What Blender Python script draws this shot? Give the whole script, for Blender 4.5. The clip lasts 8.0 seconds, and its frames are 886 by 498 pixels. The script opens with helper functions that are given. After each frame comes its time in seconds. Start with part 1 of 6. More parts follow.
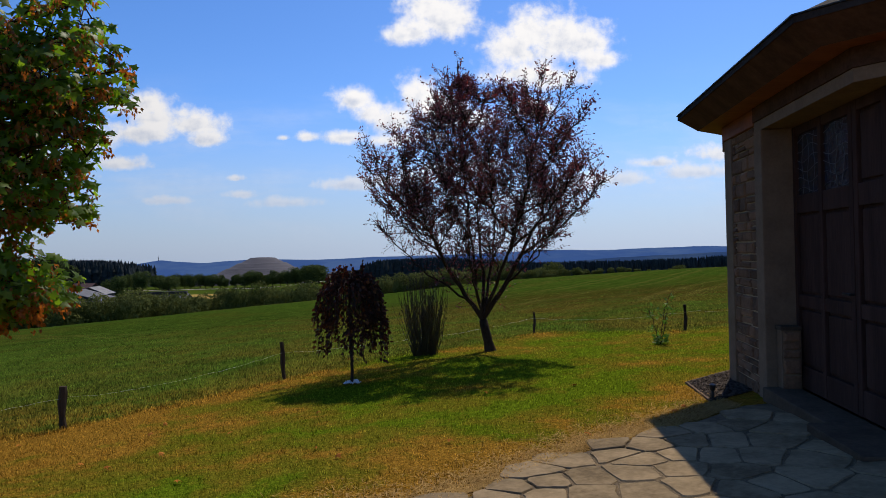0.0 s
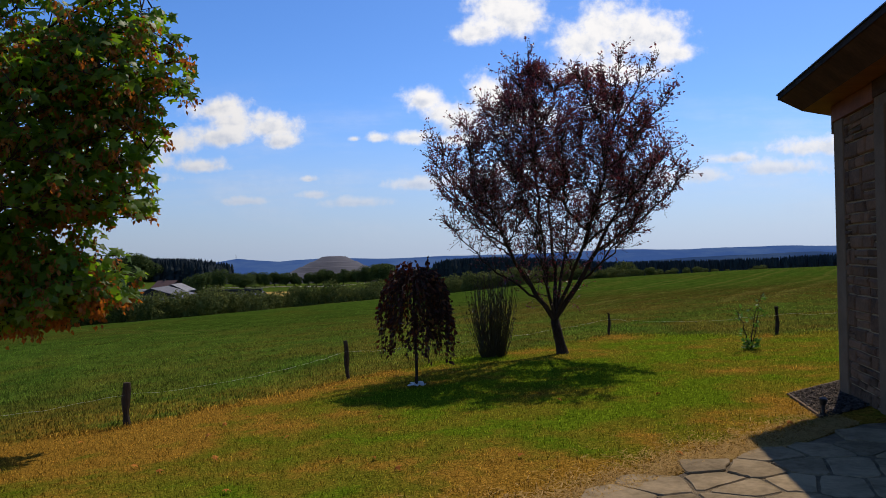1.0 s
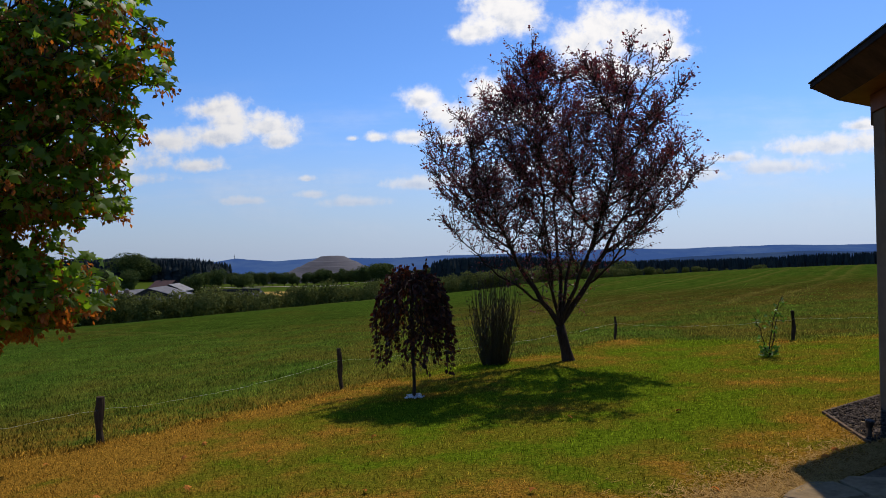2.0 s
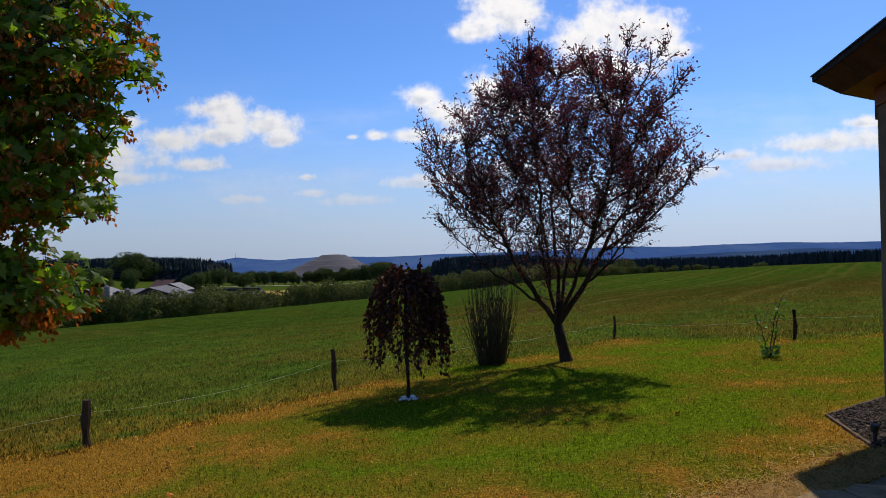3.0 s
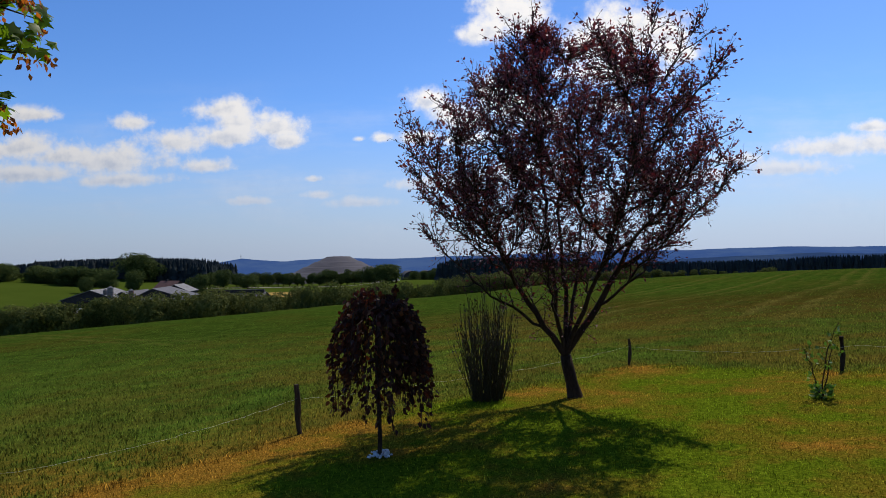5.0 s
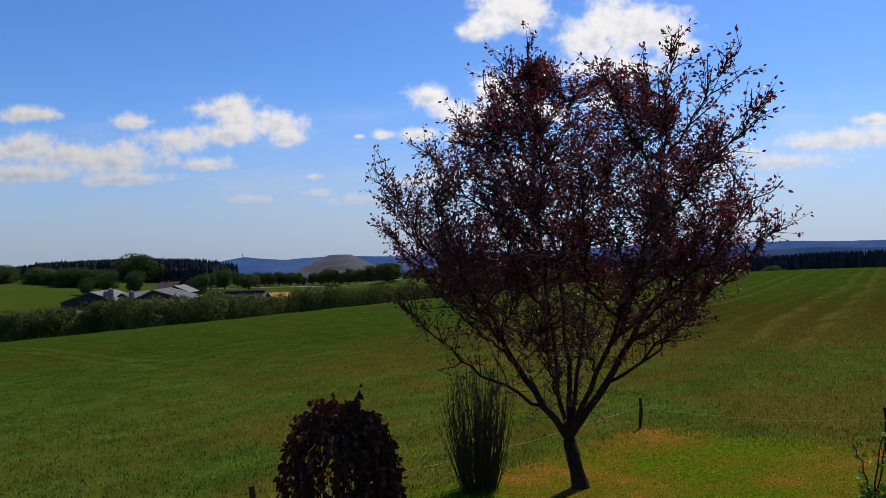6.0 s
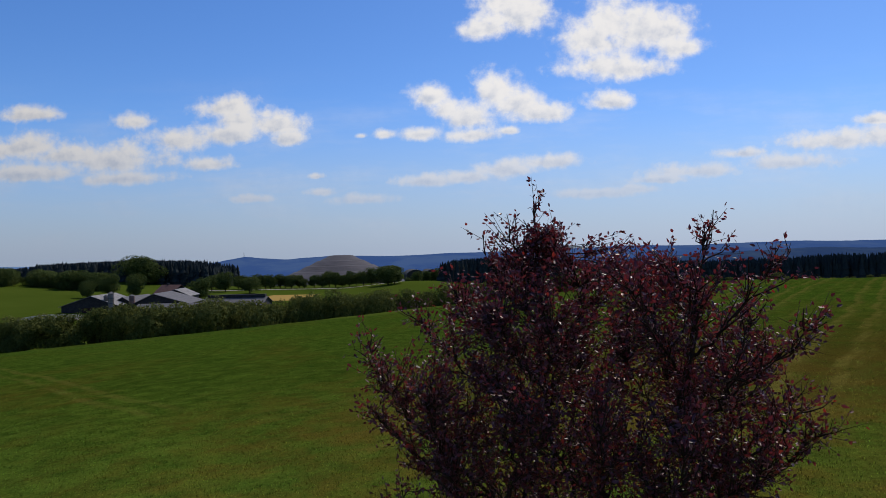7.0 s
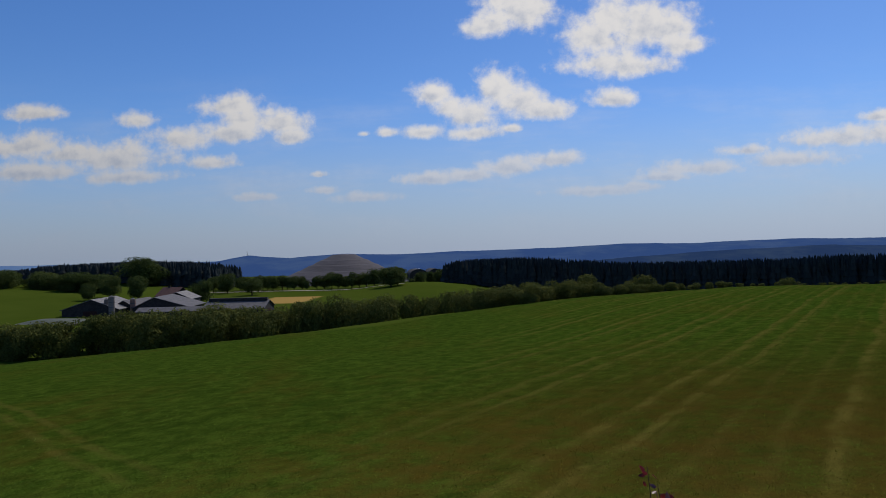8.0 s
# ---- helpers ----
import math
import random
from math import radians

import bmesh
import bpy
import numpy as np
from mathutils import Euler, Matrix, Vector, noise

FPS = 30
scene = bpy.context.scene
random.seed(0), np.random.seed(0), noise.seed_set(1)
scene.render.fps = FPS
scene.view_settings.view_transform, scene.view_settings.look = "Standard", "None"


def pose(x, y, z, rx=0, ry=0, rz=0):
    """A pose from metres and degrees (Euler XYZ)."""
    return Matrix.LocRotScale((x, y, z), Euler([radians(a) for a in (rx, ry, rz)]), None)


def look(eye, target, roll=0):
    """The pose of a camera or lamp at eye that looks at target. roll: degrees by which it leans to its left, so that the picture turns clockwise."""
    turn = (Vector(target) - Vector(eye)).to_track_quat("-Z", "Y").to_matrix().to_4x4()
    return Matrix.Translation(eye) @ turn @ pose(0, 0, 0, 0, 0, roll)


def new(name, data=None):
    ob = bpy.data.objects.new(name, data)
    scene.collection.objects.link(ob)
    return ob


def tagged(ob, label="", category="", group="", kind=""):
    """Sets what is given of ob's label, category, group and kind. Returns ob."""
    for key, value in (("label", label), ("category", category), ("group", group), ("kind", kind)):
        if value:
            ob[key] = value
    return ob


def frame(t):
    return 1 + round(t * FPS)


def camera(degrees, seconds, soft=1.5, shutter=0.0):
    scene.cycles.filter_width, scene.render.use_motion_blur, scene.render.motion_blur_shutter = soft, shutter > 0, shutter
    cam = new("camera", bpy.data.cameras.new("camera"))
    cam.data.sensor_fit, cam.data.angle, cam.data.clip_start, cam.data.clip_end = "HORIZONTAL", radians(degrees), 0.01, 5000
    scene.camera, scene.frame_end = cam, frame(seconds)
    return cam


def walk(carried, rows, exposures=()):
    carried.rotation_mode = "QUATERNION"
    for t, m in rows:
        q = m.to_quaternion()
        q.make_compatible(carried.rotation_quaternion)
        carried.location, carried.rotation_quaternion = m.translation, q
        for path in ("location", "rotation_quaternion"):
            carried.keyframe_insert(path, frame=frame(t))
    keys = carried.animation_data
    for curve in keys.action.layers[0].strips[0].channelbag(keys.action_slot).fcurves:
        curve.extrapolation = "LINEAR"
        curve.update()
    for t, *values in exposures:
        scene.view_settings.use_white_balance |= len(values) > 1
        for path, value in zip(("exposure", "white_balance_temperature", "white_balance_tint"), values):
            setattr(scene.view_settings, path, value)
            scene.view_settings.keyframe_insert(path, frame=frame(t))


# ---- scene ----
cam = camera(67.0, 8.0, 0.9)
PATH = [
    (0, (-0.003, -0.713, 1.541), (0.138, 1.282, 1.551), -1.3),
    (0.5, (0.062, -0.492, 1.492), (0.007, 1.507, 1.508), -1.1),
    (1, (0.021, -0.156, 1.494), (-0.042, 1.843, 1.506), -1.2),
    (1.5, (-0.02, 0.237, 1.526), (-0.08, 2.236, 1.538), -1.2),
    (3, (0.071, 0.692, 1.541), (0.01, 2.691, 1.547), -1.4),
    (3.5, (0.133, 0.735, 1.52), (0.066, 2.734, 1.529), -1.5),
    (4, (0.166, 1.086, 1.527), (0.098, 3.084, 1.53), -1.5),
    (4.2, (0.183, 1.334, 1.525), (0.113, 3.333, 1.528), -1.5),
    (5.3, (0.33, 2.902, 1.928), (0.252, 4.9, 1.943), -1.0),
    (5.5, (0.364, 3.229, 2.091), (0.286, 5.228, 2.1), -1.2),
    (6, (0.493, 3.817, 2.631), (0.411, 5.815, 2.635), -1.5),
    (6.5, (0.541, 4.092, 3.369), (0.457, 6.09, 3.372), -1.5),
    (7, (0.576, 4.805, 4.537), (0.49, 6.804, 4.539), -1.5),
    (7.5, (0.498, 6.0, 5.58), (0.409, 7.998, 5.579), -1.5),
    (8, (0.289, 7.877, 6.468), (0.194, 9.875, 6.464), -1.6),
]
walk(cam, [(t, look(eye, target, roll)) for t, eye, target, roll in PATH],
     exposures=[(0, 0.0), (4.2, 0.0), (5.5, -0.06), (6.5, -0.13), (7.0, -0.2), (8, -0.45)])

# ---------------------------------------------------------------- sky and sun
SUN_AZ, SUN_EL = 31.5, 54.0          # degrees to the right of +y, and above the horizon
sun_way = Vector((math.sin(radians(SUN_AZ)) * math.cos(radians(SUN_EL)), math.cos(radians(SUN_AZ)) * math.cos(radians(SUN_EL)), math.sin(radians(SUN_EL))))
sun = new("sun", bpy.data.lights.new("sun", "SUN"))
sun.data.energy, sun.data.angle, sun.data.color = 3.95, radians(0.53), (1.0, 0.91, 0.77)
sun.matrix_world = look(sun_way * 60, (0, 0, 0))

world = bpy.data.worlds.new("sky")
scene.world = world
world.use_nodes = True
wt = world.node_tree
wt.nodes.clear()


def wnode(kind, operation="", interpolation_type="", data_type=""):
    n = wt.nodes.new(kind)
    if operation:
        n.operation = operation
    if interpolation_type:
        n.interpolation_type = interpolation_type
    if data_type:
        n.data_type = data_type
    return n


def wmath(op, a, b=None, c=None):
    n = wnode("ShaderNodeMath", operation=op)
    for i, v in enumerate((a, b, c)):
        if v is None:
            continue
        if isinstance(v, (int, float)):
            n.inputs[i].default_value = v
        else:
            wt.links.new(v, n.inputs[i])
    return n.outputs[0]


def wramp(v, lo, hi, a=0.0, b=1.0):
    n = wnode("ShaderNodeMapRange", interpolation_type="SMOOTHSTEP")
    wt.links.new(v, n.inputs[0])
    for i, x in enumerate((lo, hi, a, b)):
        n.inputs[i + 1].default_value = x
    return n.outputs[0]


sky = wnode("ShaderNodeTexSky")
sky.sky_type, sky.sun_disc, sky.sun_elevation, sky.sun_rotation = "NISHITA", False, radians(SUN_EL), radians(SUN_AZ)
sky.air_density, sky.dust_density, sky.ozone_density, sky.altitude = 1.0, 0.6, 2.2, 500.0
coord = wnode("ShaderNodeTexCoord")
parts_xyz = wnode("ShaderNodeSeparateXYZ")
wt.links.new(coord.outputs["Generated"], parts_xyz.inputs[0])
sx, sy, sz = parts_xyz.outputs
depth = wmath("MAXIMUM", wmath("ABSOLUTE", sy), 0.02)
su, sv = wmath("DIVIDE", sx, depth), wmath("DIVIDE", sz, depth)
flat = wnode("ShaderNodeCombineXYZ")
wt.links.new(su, flat.inputs[0]), wt.links.new(sv, flat.inputs[1])


def wnoise(scale, detail, rough=0.55, shift=0.0, stretch=1.0):
    m = wnode("ShaderNodeMapping")
    m.inputs["Location"].default_value = (shift, shift * 0.7, 0)
    m.inputs["Scale"].default_value = (1, stretch, 1)
    wt.links.new(flat.outputs[0], m.inputs[0])
    n = wnode("ShaderNodeTexNoise")
    n.inputs["Scale"].default_value, n.inputs["Detail"].default_value, n.inputs["Roughness"].default_value = scale, detail, rough
    wt.links.new(m.outputs[0], n.inputs["Vector"])
    return n.outputs["Fac"]


billow, wisp = wnoise(24, 6, 0.6), wnoise(70, 4, 0.6, 3.1)
lumps = wmath("ADD", wmath("MULTIPLY", wmath("SUBTRACT", billow, 0.5), 1.7), wmath("MULTIPLY", wmath("SUBTRACT", wisp, 0.5), 0.6))
# fair-weather clouds, each a few lumps: across, up, half width, half height (tangents of the angles)
def cloud(*puffs):
    CLOUDS.extend(puffs)


CLOUDS = []
cloud((0.032, 0.328, 0.038, 0.019), (0.072, 0.342, 0.042, 0.029), (0.06, 0.366, 0.042, 0.021), (0.102, 0.351, 0.026, 0.027))
cloud((0.188, 0.3, 0.037, 0.034), (0.213, 0.327, 0.041, 0.035), (0.258, 0.317, 0.047, 0.037), (0.292, 0.309, 0.038, 0.035), (0.316, 0.288, 0.033, 0.015), (0.195, 0.266, 0.049, 0.02), (0.236, 0.258, 0.049, 0.017))
cloud((0.208, 0.211, 0.028, 0.013))
cloud((-0.057, 0.227, 0.027, 0.018), (-0.028, 0.208, 0.025, 0.017), (-0.001, 0.196, 0.035, 0.024), (0.045, 0.232, 0.03, 0.029), (0.073, 0.21, 0.036, 0.024), (0.11, 0.2, 0.034, 0.016), (0.005, 0.169, 0.035, 0.011), (0.059, 0.174, 0.013, 0.006))
cloud((-0.127, 0.175, 0.016, 0.008), (-0.071, 0.173, 0.029, 0.01), (-0.161, 0.174, 0.008, 0.004))
cloud((-0.065, 0.103, 0.044, 0.01), (-0.006, 0.106, 0.042, 0.01), (0.053, 0.115, 0.042, 0.013), (0.112, 0.125, 0.043, 0.012))
cloud((-0.367, 0.222, 0.04, 0.016), (-0.337, 0.202, 0.042, 0.022), (-0.292, 0.194, 0.041, 0.019), (-0.372, 0.182, 0.06, 0.015), (-0.434, 0.176, 0.052, 0.017), (-0.273, 0.173, 0.023, 0.012))
cloud((-0.512, 0.208, 0.026, 0.012), (-0.391, 0.138, 0.031, 0.01), (-0.672, 0.223, 0.044, 0.012))
cloud((-0.691, 0.172, 0.075, 0.018), (-0.611, 0.159, 0.07, 0.015), (-0.545, 0.149, 0.071, 0.022), (-0.684, 0.132, 0.099, 0.014), (-0.528, 0.12, 0.065, 0.01))
cloud((0.545, 0.143, 0.072, 0.015), (0.593, 0.148, 0.046, 0.015), (0.464, 0.113, 0.062, 0.013), (0.4, 0.129, 0.027, 0.008), (0.338, 0.105, 0.066, 0.011), (0.285, 0.095, 0.037, 0.007))
cloud((-0.327, 0.084, 0.028, 0.007), (-0.164, 0.078, 0.036, 0.008), (-0.231, 0.115, 0.012, 0.005), (-0.223, 0.091, 0.022, 0.007), (0.186, 0.077, 0.061, 0.008), (0.244, 0.081, 0.029, 0.007), (0.594, 0.172, 0.029, 0.008))
density, crown = None, None
for cu, cv, ru, rv in CLOUDS:
    du = wmath("MULTIPLY", wmath("SUBTRACT", su, cu), 0.68 / ru)
    dv = wmath("MULTIPLY", wmath("SUBTRACT", sv, cv), 0.68 / rv)
    dv = wmath("MULTIPLY", dv, wmath("MULTIPLY_ADD", wmath("LESS_THAN", dv, 0.0), 0.45, 1.0))   # flatter bases
    d = wmath("SUBTRACT", 1.0, wmath("SQRT", wmath("MULTIPLY_ADD", du, du, wmath("MULTIPLY", dv, dv))))
    shade_in = wmath("MULTIPLY", wmath("MULTIPLY_ADD", dv, 0.5, 0.5), wramp(d, -0.3, 0.4))      # lit crown above, greyer base
    density = d if density is None else wmath("SMOOTH_MAX", density, d, 0.4)
    crown = shade_in if crown is None else wmath("MAXIMUM", crown, shade_in)
dense = wmath("ADD", density, lumps)
cover = wramp(dense, -0.15, 0.7)
veil = wmath("MULTIPLY", wramp(wnoise(5, 5, 0.6, 9.0, 4.0), 0.42, 0.8), wramp(sv, 0.30, 0.02, 0.0, 0.55))
cover = wmath("MULTIPLY", wmath("MAXIMUM", cover, veil), wramp(sv, 0.0, 0.16, 0.5, 0.97))
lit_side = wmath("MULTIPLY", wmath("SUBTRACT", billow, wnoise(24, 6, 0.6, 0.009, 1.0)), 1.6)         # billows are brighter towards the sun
inner = wramp(dense, 0.2, 1.5, 0.70, 0.34)
glow = wmath("ADD", wmath("ADD", inner, lit_side), wmath("ADD", wmath("MULTIPLY", wramp(crown, 0.3, 0.9), 0.34), wmath("MULTIPLY", wmath("SUBTRACT", wisp, 0.5), 0.3)))
tone = wnode("ShaderNodeMix", data_type="RGBA")
wt.links.new(wramp(glow, 0.05, 0.95), tone.inputs[0])
tone.inputs[6].default_value, tone.inputs[7].default_value = (0.56, 0.62, 0.76, 1), (1.04, 1.01, 0.99, 1)
sky_bg, cloud_bg, both = wnode("ShaderNodeBackground"), wnode("ShaderNodeBackground"), wnode("ShaderNodeMixShader")
sky_bg.inputs[1].default_value, cloud_bg.inputs[1].default_value = 0.112, 0.95
hue = wnode("ShaderNodeHueSaturation")
hue.inputs["Saturation"].default_value = 1.12
cool = wnode("ShaderNodeVectorMath", operation="MULTIPLY")
cool.inputs[1].default_value = (0.83, 0.97, 1.28)
wt.links.new(sky.outputs[0], cool.inputs[0])
wt.links.new(cool.outputs[0], hue.inputs["Color"])
wt.links.new(hue.outputs[0], sky_bg.inputs[0]), wt.links.new(tone.outputs[2], cloud_bg.inputs[0])
wt.links.new(cover, both.inputs[0]), wt.links.new(sky_bg.outputs[0], both.inputs[1]), wt.links.new(cloud_bg.outputs[0], both.inputs[2])
# summer haze low over the horizon
haze_bg, hazed = wnode("ShaderNodeBackground"), wnode("ShaderNodeMixShader")
haze_bg.inputs[0].default_value, haze_bg.inputs[1].default_value = (0.55, 0.675, 0.92, 1), 0.75
wt.links.new(wramp(su, -0.75, 0.5, 0.60, 0.80), haze_bg.inputs[1])
wt.links.new(wramp(su, -0.75, 0.0, 0.70, 0.95), cloud_bg.inputs[1])
wt.links.new(wramp(sv, 0.24, -0.02, 0.0, 0.85), hazed.inputs[0])
wt.links.new(both.outputs[0], hazed.inputs[1]), wt.links.new(haze_bg.outputs[0], hazed.inputs[2])
out = wnode("ShaderNodeOutputWorld")
wt.links.new(hazed.outputs[0], out.inputs[0])


# ---------------------------------------------------------------- materials
class Nodes:
    """A small builder for one material's node tree."""

    def __init__(self, name):
        self.mat = bpy.data.materials.new(name)
        self.mat.use_nodes = True
        self.tree = self.mat.node_tree
        self.bsdf = self.tree.nodes["Principled BSDF"]
        self.out = self.tree.nodes["Material Output"]

    def link(self, a, b):
        self.tree.links.new(a, b)

    def add(self, kind, operation="", interpolation_type="", data_type="", blend_type=""):
        n = self.tree.nodes.new(kind)
        if operation:
            n.operation = operation
        if interpolation_type:
            n.interpolation_type = interpolation_type
        if data_type:
            n.data_type = data_type
        if blend_type:
            n.blend_type = blend_type
        return n

    def math(self, op, a, b=None, c=None):
        n = self.add("ShaderNodeMath", operation=op)
        for i, v in enumerate((a, b, c)):
            if v is None:
                continue
            if isinstance(v, (int, float)):
                n.inputs[i].default_value = v
            else:
                self.link(v, n.inputs[i])
        return n.outputs[0]

    def shade(self, colour, value):
        """The colour times a value."""
        h = self.add("ShaderNodeHueSaturation")
        self.link(colour, h.inputs["Color"])
        self.link(value, h.inputs["Value"])
        return h.outputs[0]

    def ramp(self, v, lo, hi, a=0.0, b=1.0):
        n = self.add("ShaderNodeMapRange", interpolation_type="SMOOTHSTEP")
        self.link(v, n.inputs[0])
        for i, x in enumerate((lo, hi, a, b)):
            n.inputs[i + 1].default_value = x
        return n.outputs[0]

    def place(self, space="world"):
        if space == "world":
            return self.add("ShaderNodeNewGeometry").outputs["Position"]
        return self.add("ShaderNodeTexCoord").outputs["Object"]

    def noise(self, vec, scale, detail=4, rough=0.6, stretch=None, shift=0):
        if stretch or shift:
            m = self.add("ShaderNodeMapping")
            m.inputs["Scale"].default_value = stretch or (1, 1, 1)
            m.inputs["Location"].default_value = (shift, shift, shift)
            self.link(vec, m.inputs[0])
            vec = m.outputs[0]
        n = self.add("ShaderNodeTexNoise")
        n.inputs["Scale"].default_value, n.inputs["Detail"].default_value, n.inputs["Roughness"].default_value = scale, detail, rough
        self.link(vec, n.inputs["Vector"])
        return n.outputs["Fac"]

    def mix(self, f, a, b):
        n = self.add("ShaderNodeMix", data_type="RGBA")
        for v, i in ((f, 0), (a, 6), (b, 7)):
            if isinstance(v, (int, float)):
                n.inputs[i].default_value = v
            elif isinstance(v, tuple):
                n.inputs[i].default_value = (*v, 1)
            else:
                self.link(v, n.inputs[i])
        return n.outputs[2]

    def bump(self, v, strength, distance):
        n = self.add("ShaderNodeBump")
        n.inputs["Strength"].default_value, n.inputs["Distance"].default_value = strength, distance
        self.link(v, n.inputs["Height"])
        self.link(n.outputs[0], self.bsdf.inputs["Normal"])

    def finish(self, color, rough=0.8, spec=0.3):
        if isinstance(color, tuple):
            self.bsdf.inputs["Base Color"].default_value = (*color, 1)
        else:
            self.link(color, self.bsdf.inputs["Base Color"])
        self.bsdf.inputs["Roughness"].default_value = rough
        self.bsdf.inputs["Specular IOR Level"].default_value = spec
        return self.mat


def plain(name, dark, light, scale=6.0, rough=0.8, bump=0.3, relief=0.01, stretch=None, vary=0.25, spec=0.3, metal=0.0, space="object"):
    """Two-scale mottled surface with fine relief and a shift of tone from piece to piece."""
    n = Nodes(name)
    p = n.place(space)
    big, fine = n.noise(p, scale, 4, 0.6, stretch), n.noise(p, scale * 7, 5, 0.65, stretch, 4.0)
    f = n.math("ADD", n.math("MULTIPLY", big, 0.65), n.math("MULTIPLY", fine, 0.45))
    f = n.ramp(f, 0.3, 0.8)
    rnd = n.add("ShaderNodeObjectInfo").outputs["Random"]
    f = n.math("ADD", f, n.math("MULTIPLY", n.math("SUBTRACT", rnd, 0.5), vary))
    n.bump(fine, bump, relief)
    n.bsdf.inputs["Metallic"].default_value = metal
    return n.finish(n.mix(f, dark, light), rough, spec)


def leafy(name, dark, light, rough=0.5, through_light=0.35, tint=(1.0, 1.0, 1.0), scale=0.6, accent=None, share=0.0, spec=0.35):
    """Leaves: tone varies from leaf to leaf and over the crown; some light passes through."""
    n = Nodes(name)
    isl = n.add("ShaderNodeNewGeometry").outputs["Random Per Island"]
    rnd = n.add("ShaderNodeObjectInfo").outputs["Random"]
    big = n.noise(n.place(), scale, 3, 0.5)
    f = n.math("ADD", n.math("MULTIPLY", isl, 0.7), n.math("MULTIPLY", n.math("SUBTRACT", big, 0.3), 0.6))
    f = n.math("ADD", f, n.math("MULTIPLY", n.math("SUBTRACT", rnd, 0.5), 0.35))
    col = n.mix(f, dark, light)
    if accent:
        col = n.mix(n.math("GREATER_THAN", n.math("FRACT", n.math("MULTIPLY", isl, 37.0)), 1 - share), col, accent)
    n.finish(col, rough, spec)
    tr = n.add("ShaderNodeBsdfTranslucent")
    tinted = n.add("ShaderNodeMix", data_type="RGBA", blend_type="MULTIPLY")
    tinted.inputs[0].default_value = 1.0
    n.link(col, tinted.inputs[6])
    tinted.inputs[7].default_value = (*tint, 1)
    n.link(tinted.outputs[2], tr.inputs[0])
    mixer = n.add("ShaderNodeMixShader")
    mixer.inputs[0].default_value = through_light
    n.link(n.bsdf.outputs[0], mixer.inputs[1]), n.link(tr.outputs[0], mixer.inputs[2])
    n.link(mixer.outputs[0], n.out.inputs[0])
    return n.mat


M_PLUM = leafy("plum leaf", (0.044, 0.017, 0.022), (0.125, 0.043, 0.050), 0.42, 0.34, (2.1, 0.7, 0.75), accent=(0.16, 0.045, 0.03), share=0.10, spec=0.5)
M_WEEP = leafy("weeping leaf", (0.024, 0.011, 0.009), (0.085, 0.034, 0.020), 0.55, 0.3, (1.8, 0.8, 0.5), accent=(0.13, 0.055, 0.018), share=0.14, spec=0.12)
M_MAPLE = leafy("maple leaf", (0.05, 0.098, 0.010), (0.165, 0.245, 0.026), 0.45, 0.68, (1.75, 1.85, 0.5), scale=0.9)
M_SEED = leafy("maple seed", (0.19, 0.075, 0.016), (0.40, 0.18, 0.034), 0.6, 0.55, (1.6, 1.0, 0.5))
M_SHRUB = leafy("upright stem", (0.018, 0.015, 0.009), (0.07, 0.055, 0.028), 0.6, 0.12, accent=(0.07, 0.022, 0.014), share=0.2)
M_ROSE = leafy("sapling leaf", (0.05, 0.10, 0.02), (0.12, 0.20, 0.04), 0.5, 0.4, (1.4, 1.6, 0.6))
M_BUSH = leafy("hedge leaf", (0.055, 0.070, 0.014), (0.165, 0.172, 0.045), 0.8, 0.3, scale=0.08, spec=0.05)
M_BROAD = leafy("tree leaf", (0.036, 0.058, 0.014), (0.105, 0.13, 0.036), 0.8, 0.3, scale=0.05, spec=0.05)
M_SPRUCE = leafy("spruce needle", (0.017, 0.023, 0.023), (0.040, 0.048, 0.046), 0.9, 0.05, scale=0.03, spec=0.03)
M_BARK = plain("bark", (0.020, 0.013, 0.009), (0.07, 0.048, 0.034), 9, 0.95, 0.6, 0.01, (1, 1, 0.25), 0.2, 0.05)
M_POST = plain("weathered post", (0.022, 0.015, 0.010), (0.085, 0.062, 0.042), 8, 0.95, 0.6, 0.012, (1, 1, 0.15), 0.3, 0.05)
M_WIRE = plain("fence cord", (0.55, 0.54, 0.45), (0.82, 0.81, 0.74), 30, 0.6, 0.1, 0.001)
M_FLAG = plain("sandstone flag", (0.12, 0.084, 0.044), (0.30, 0.215, 0.12), 3.0, 0.9, 0.35, 0.006, None, 0.5, 0.06, space="world")
M_STEP = plain("step slab", (0.06, 0.040, 0.026), (0.115, 0.08, 0.052), 4.0, 0.9, 0.35, 0.006, None, 0.3, 0.06, space="world")
M_STONE = plain("wall stone", (0.075, 0.038, 0.020), (0.23, 0.118, 0.062), 5.0, 0.9, 0.5, 0.012, None, 0.9, space="world")
M_MORTAR = plain("mortar", (0.34, 0.24, 0.14), (0.50, 0.36, 0.23), 14, 0.95, 0.4, 0.006, space="world")
M_CREAM = plain("cream render", (0.125, 0.078, 0.045), (0.205, 0.13, 0.076), 5, 0.85, 0.2, 0.004, space="world")
M_DOOR = plain("dark door timber", (0.026, 0.012, 0.009), (0.068, 0.034, 0.025), 7, 0.8, 0.3, 0.004, (1, 1, 0.12), 0.2, 0.12)
M_SOFFIT = plain("soffit boards", (0.15, 0.042, 0.016), (0.29, 0.09, 0.035), 6, 0.65, 0.3, 0.004, (0.2, 1, 1), 0.3)
M_SLATE = plain("roof slate", (0.016, 0.013, 0.012), (0.05, 0.042, 0.038), 5, 0.9, 0.4, 0.008, None, 0.4, 0.05)
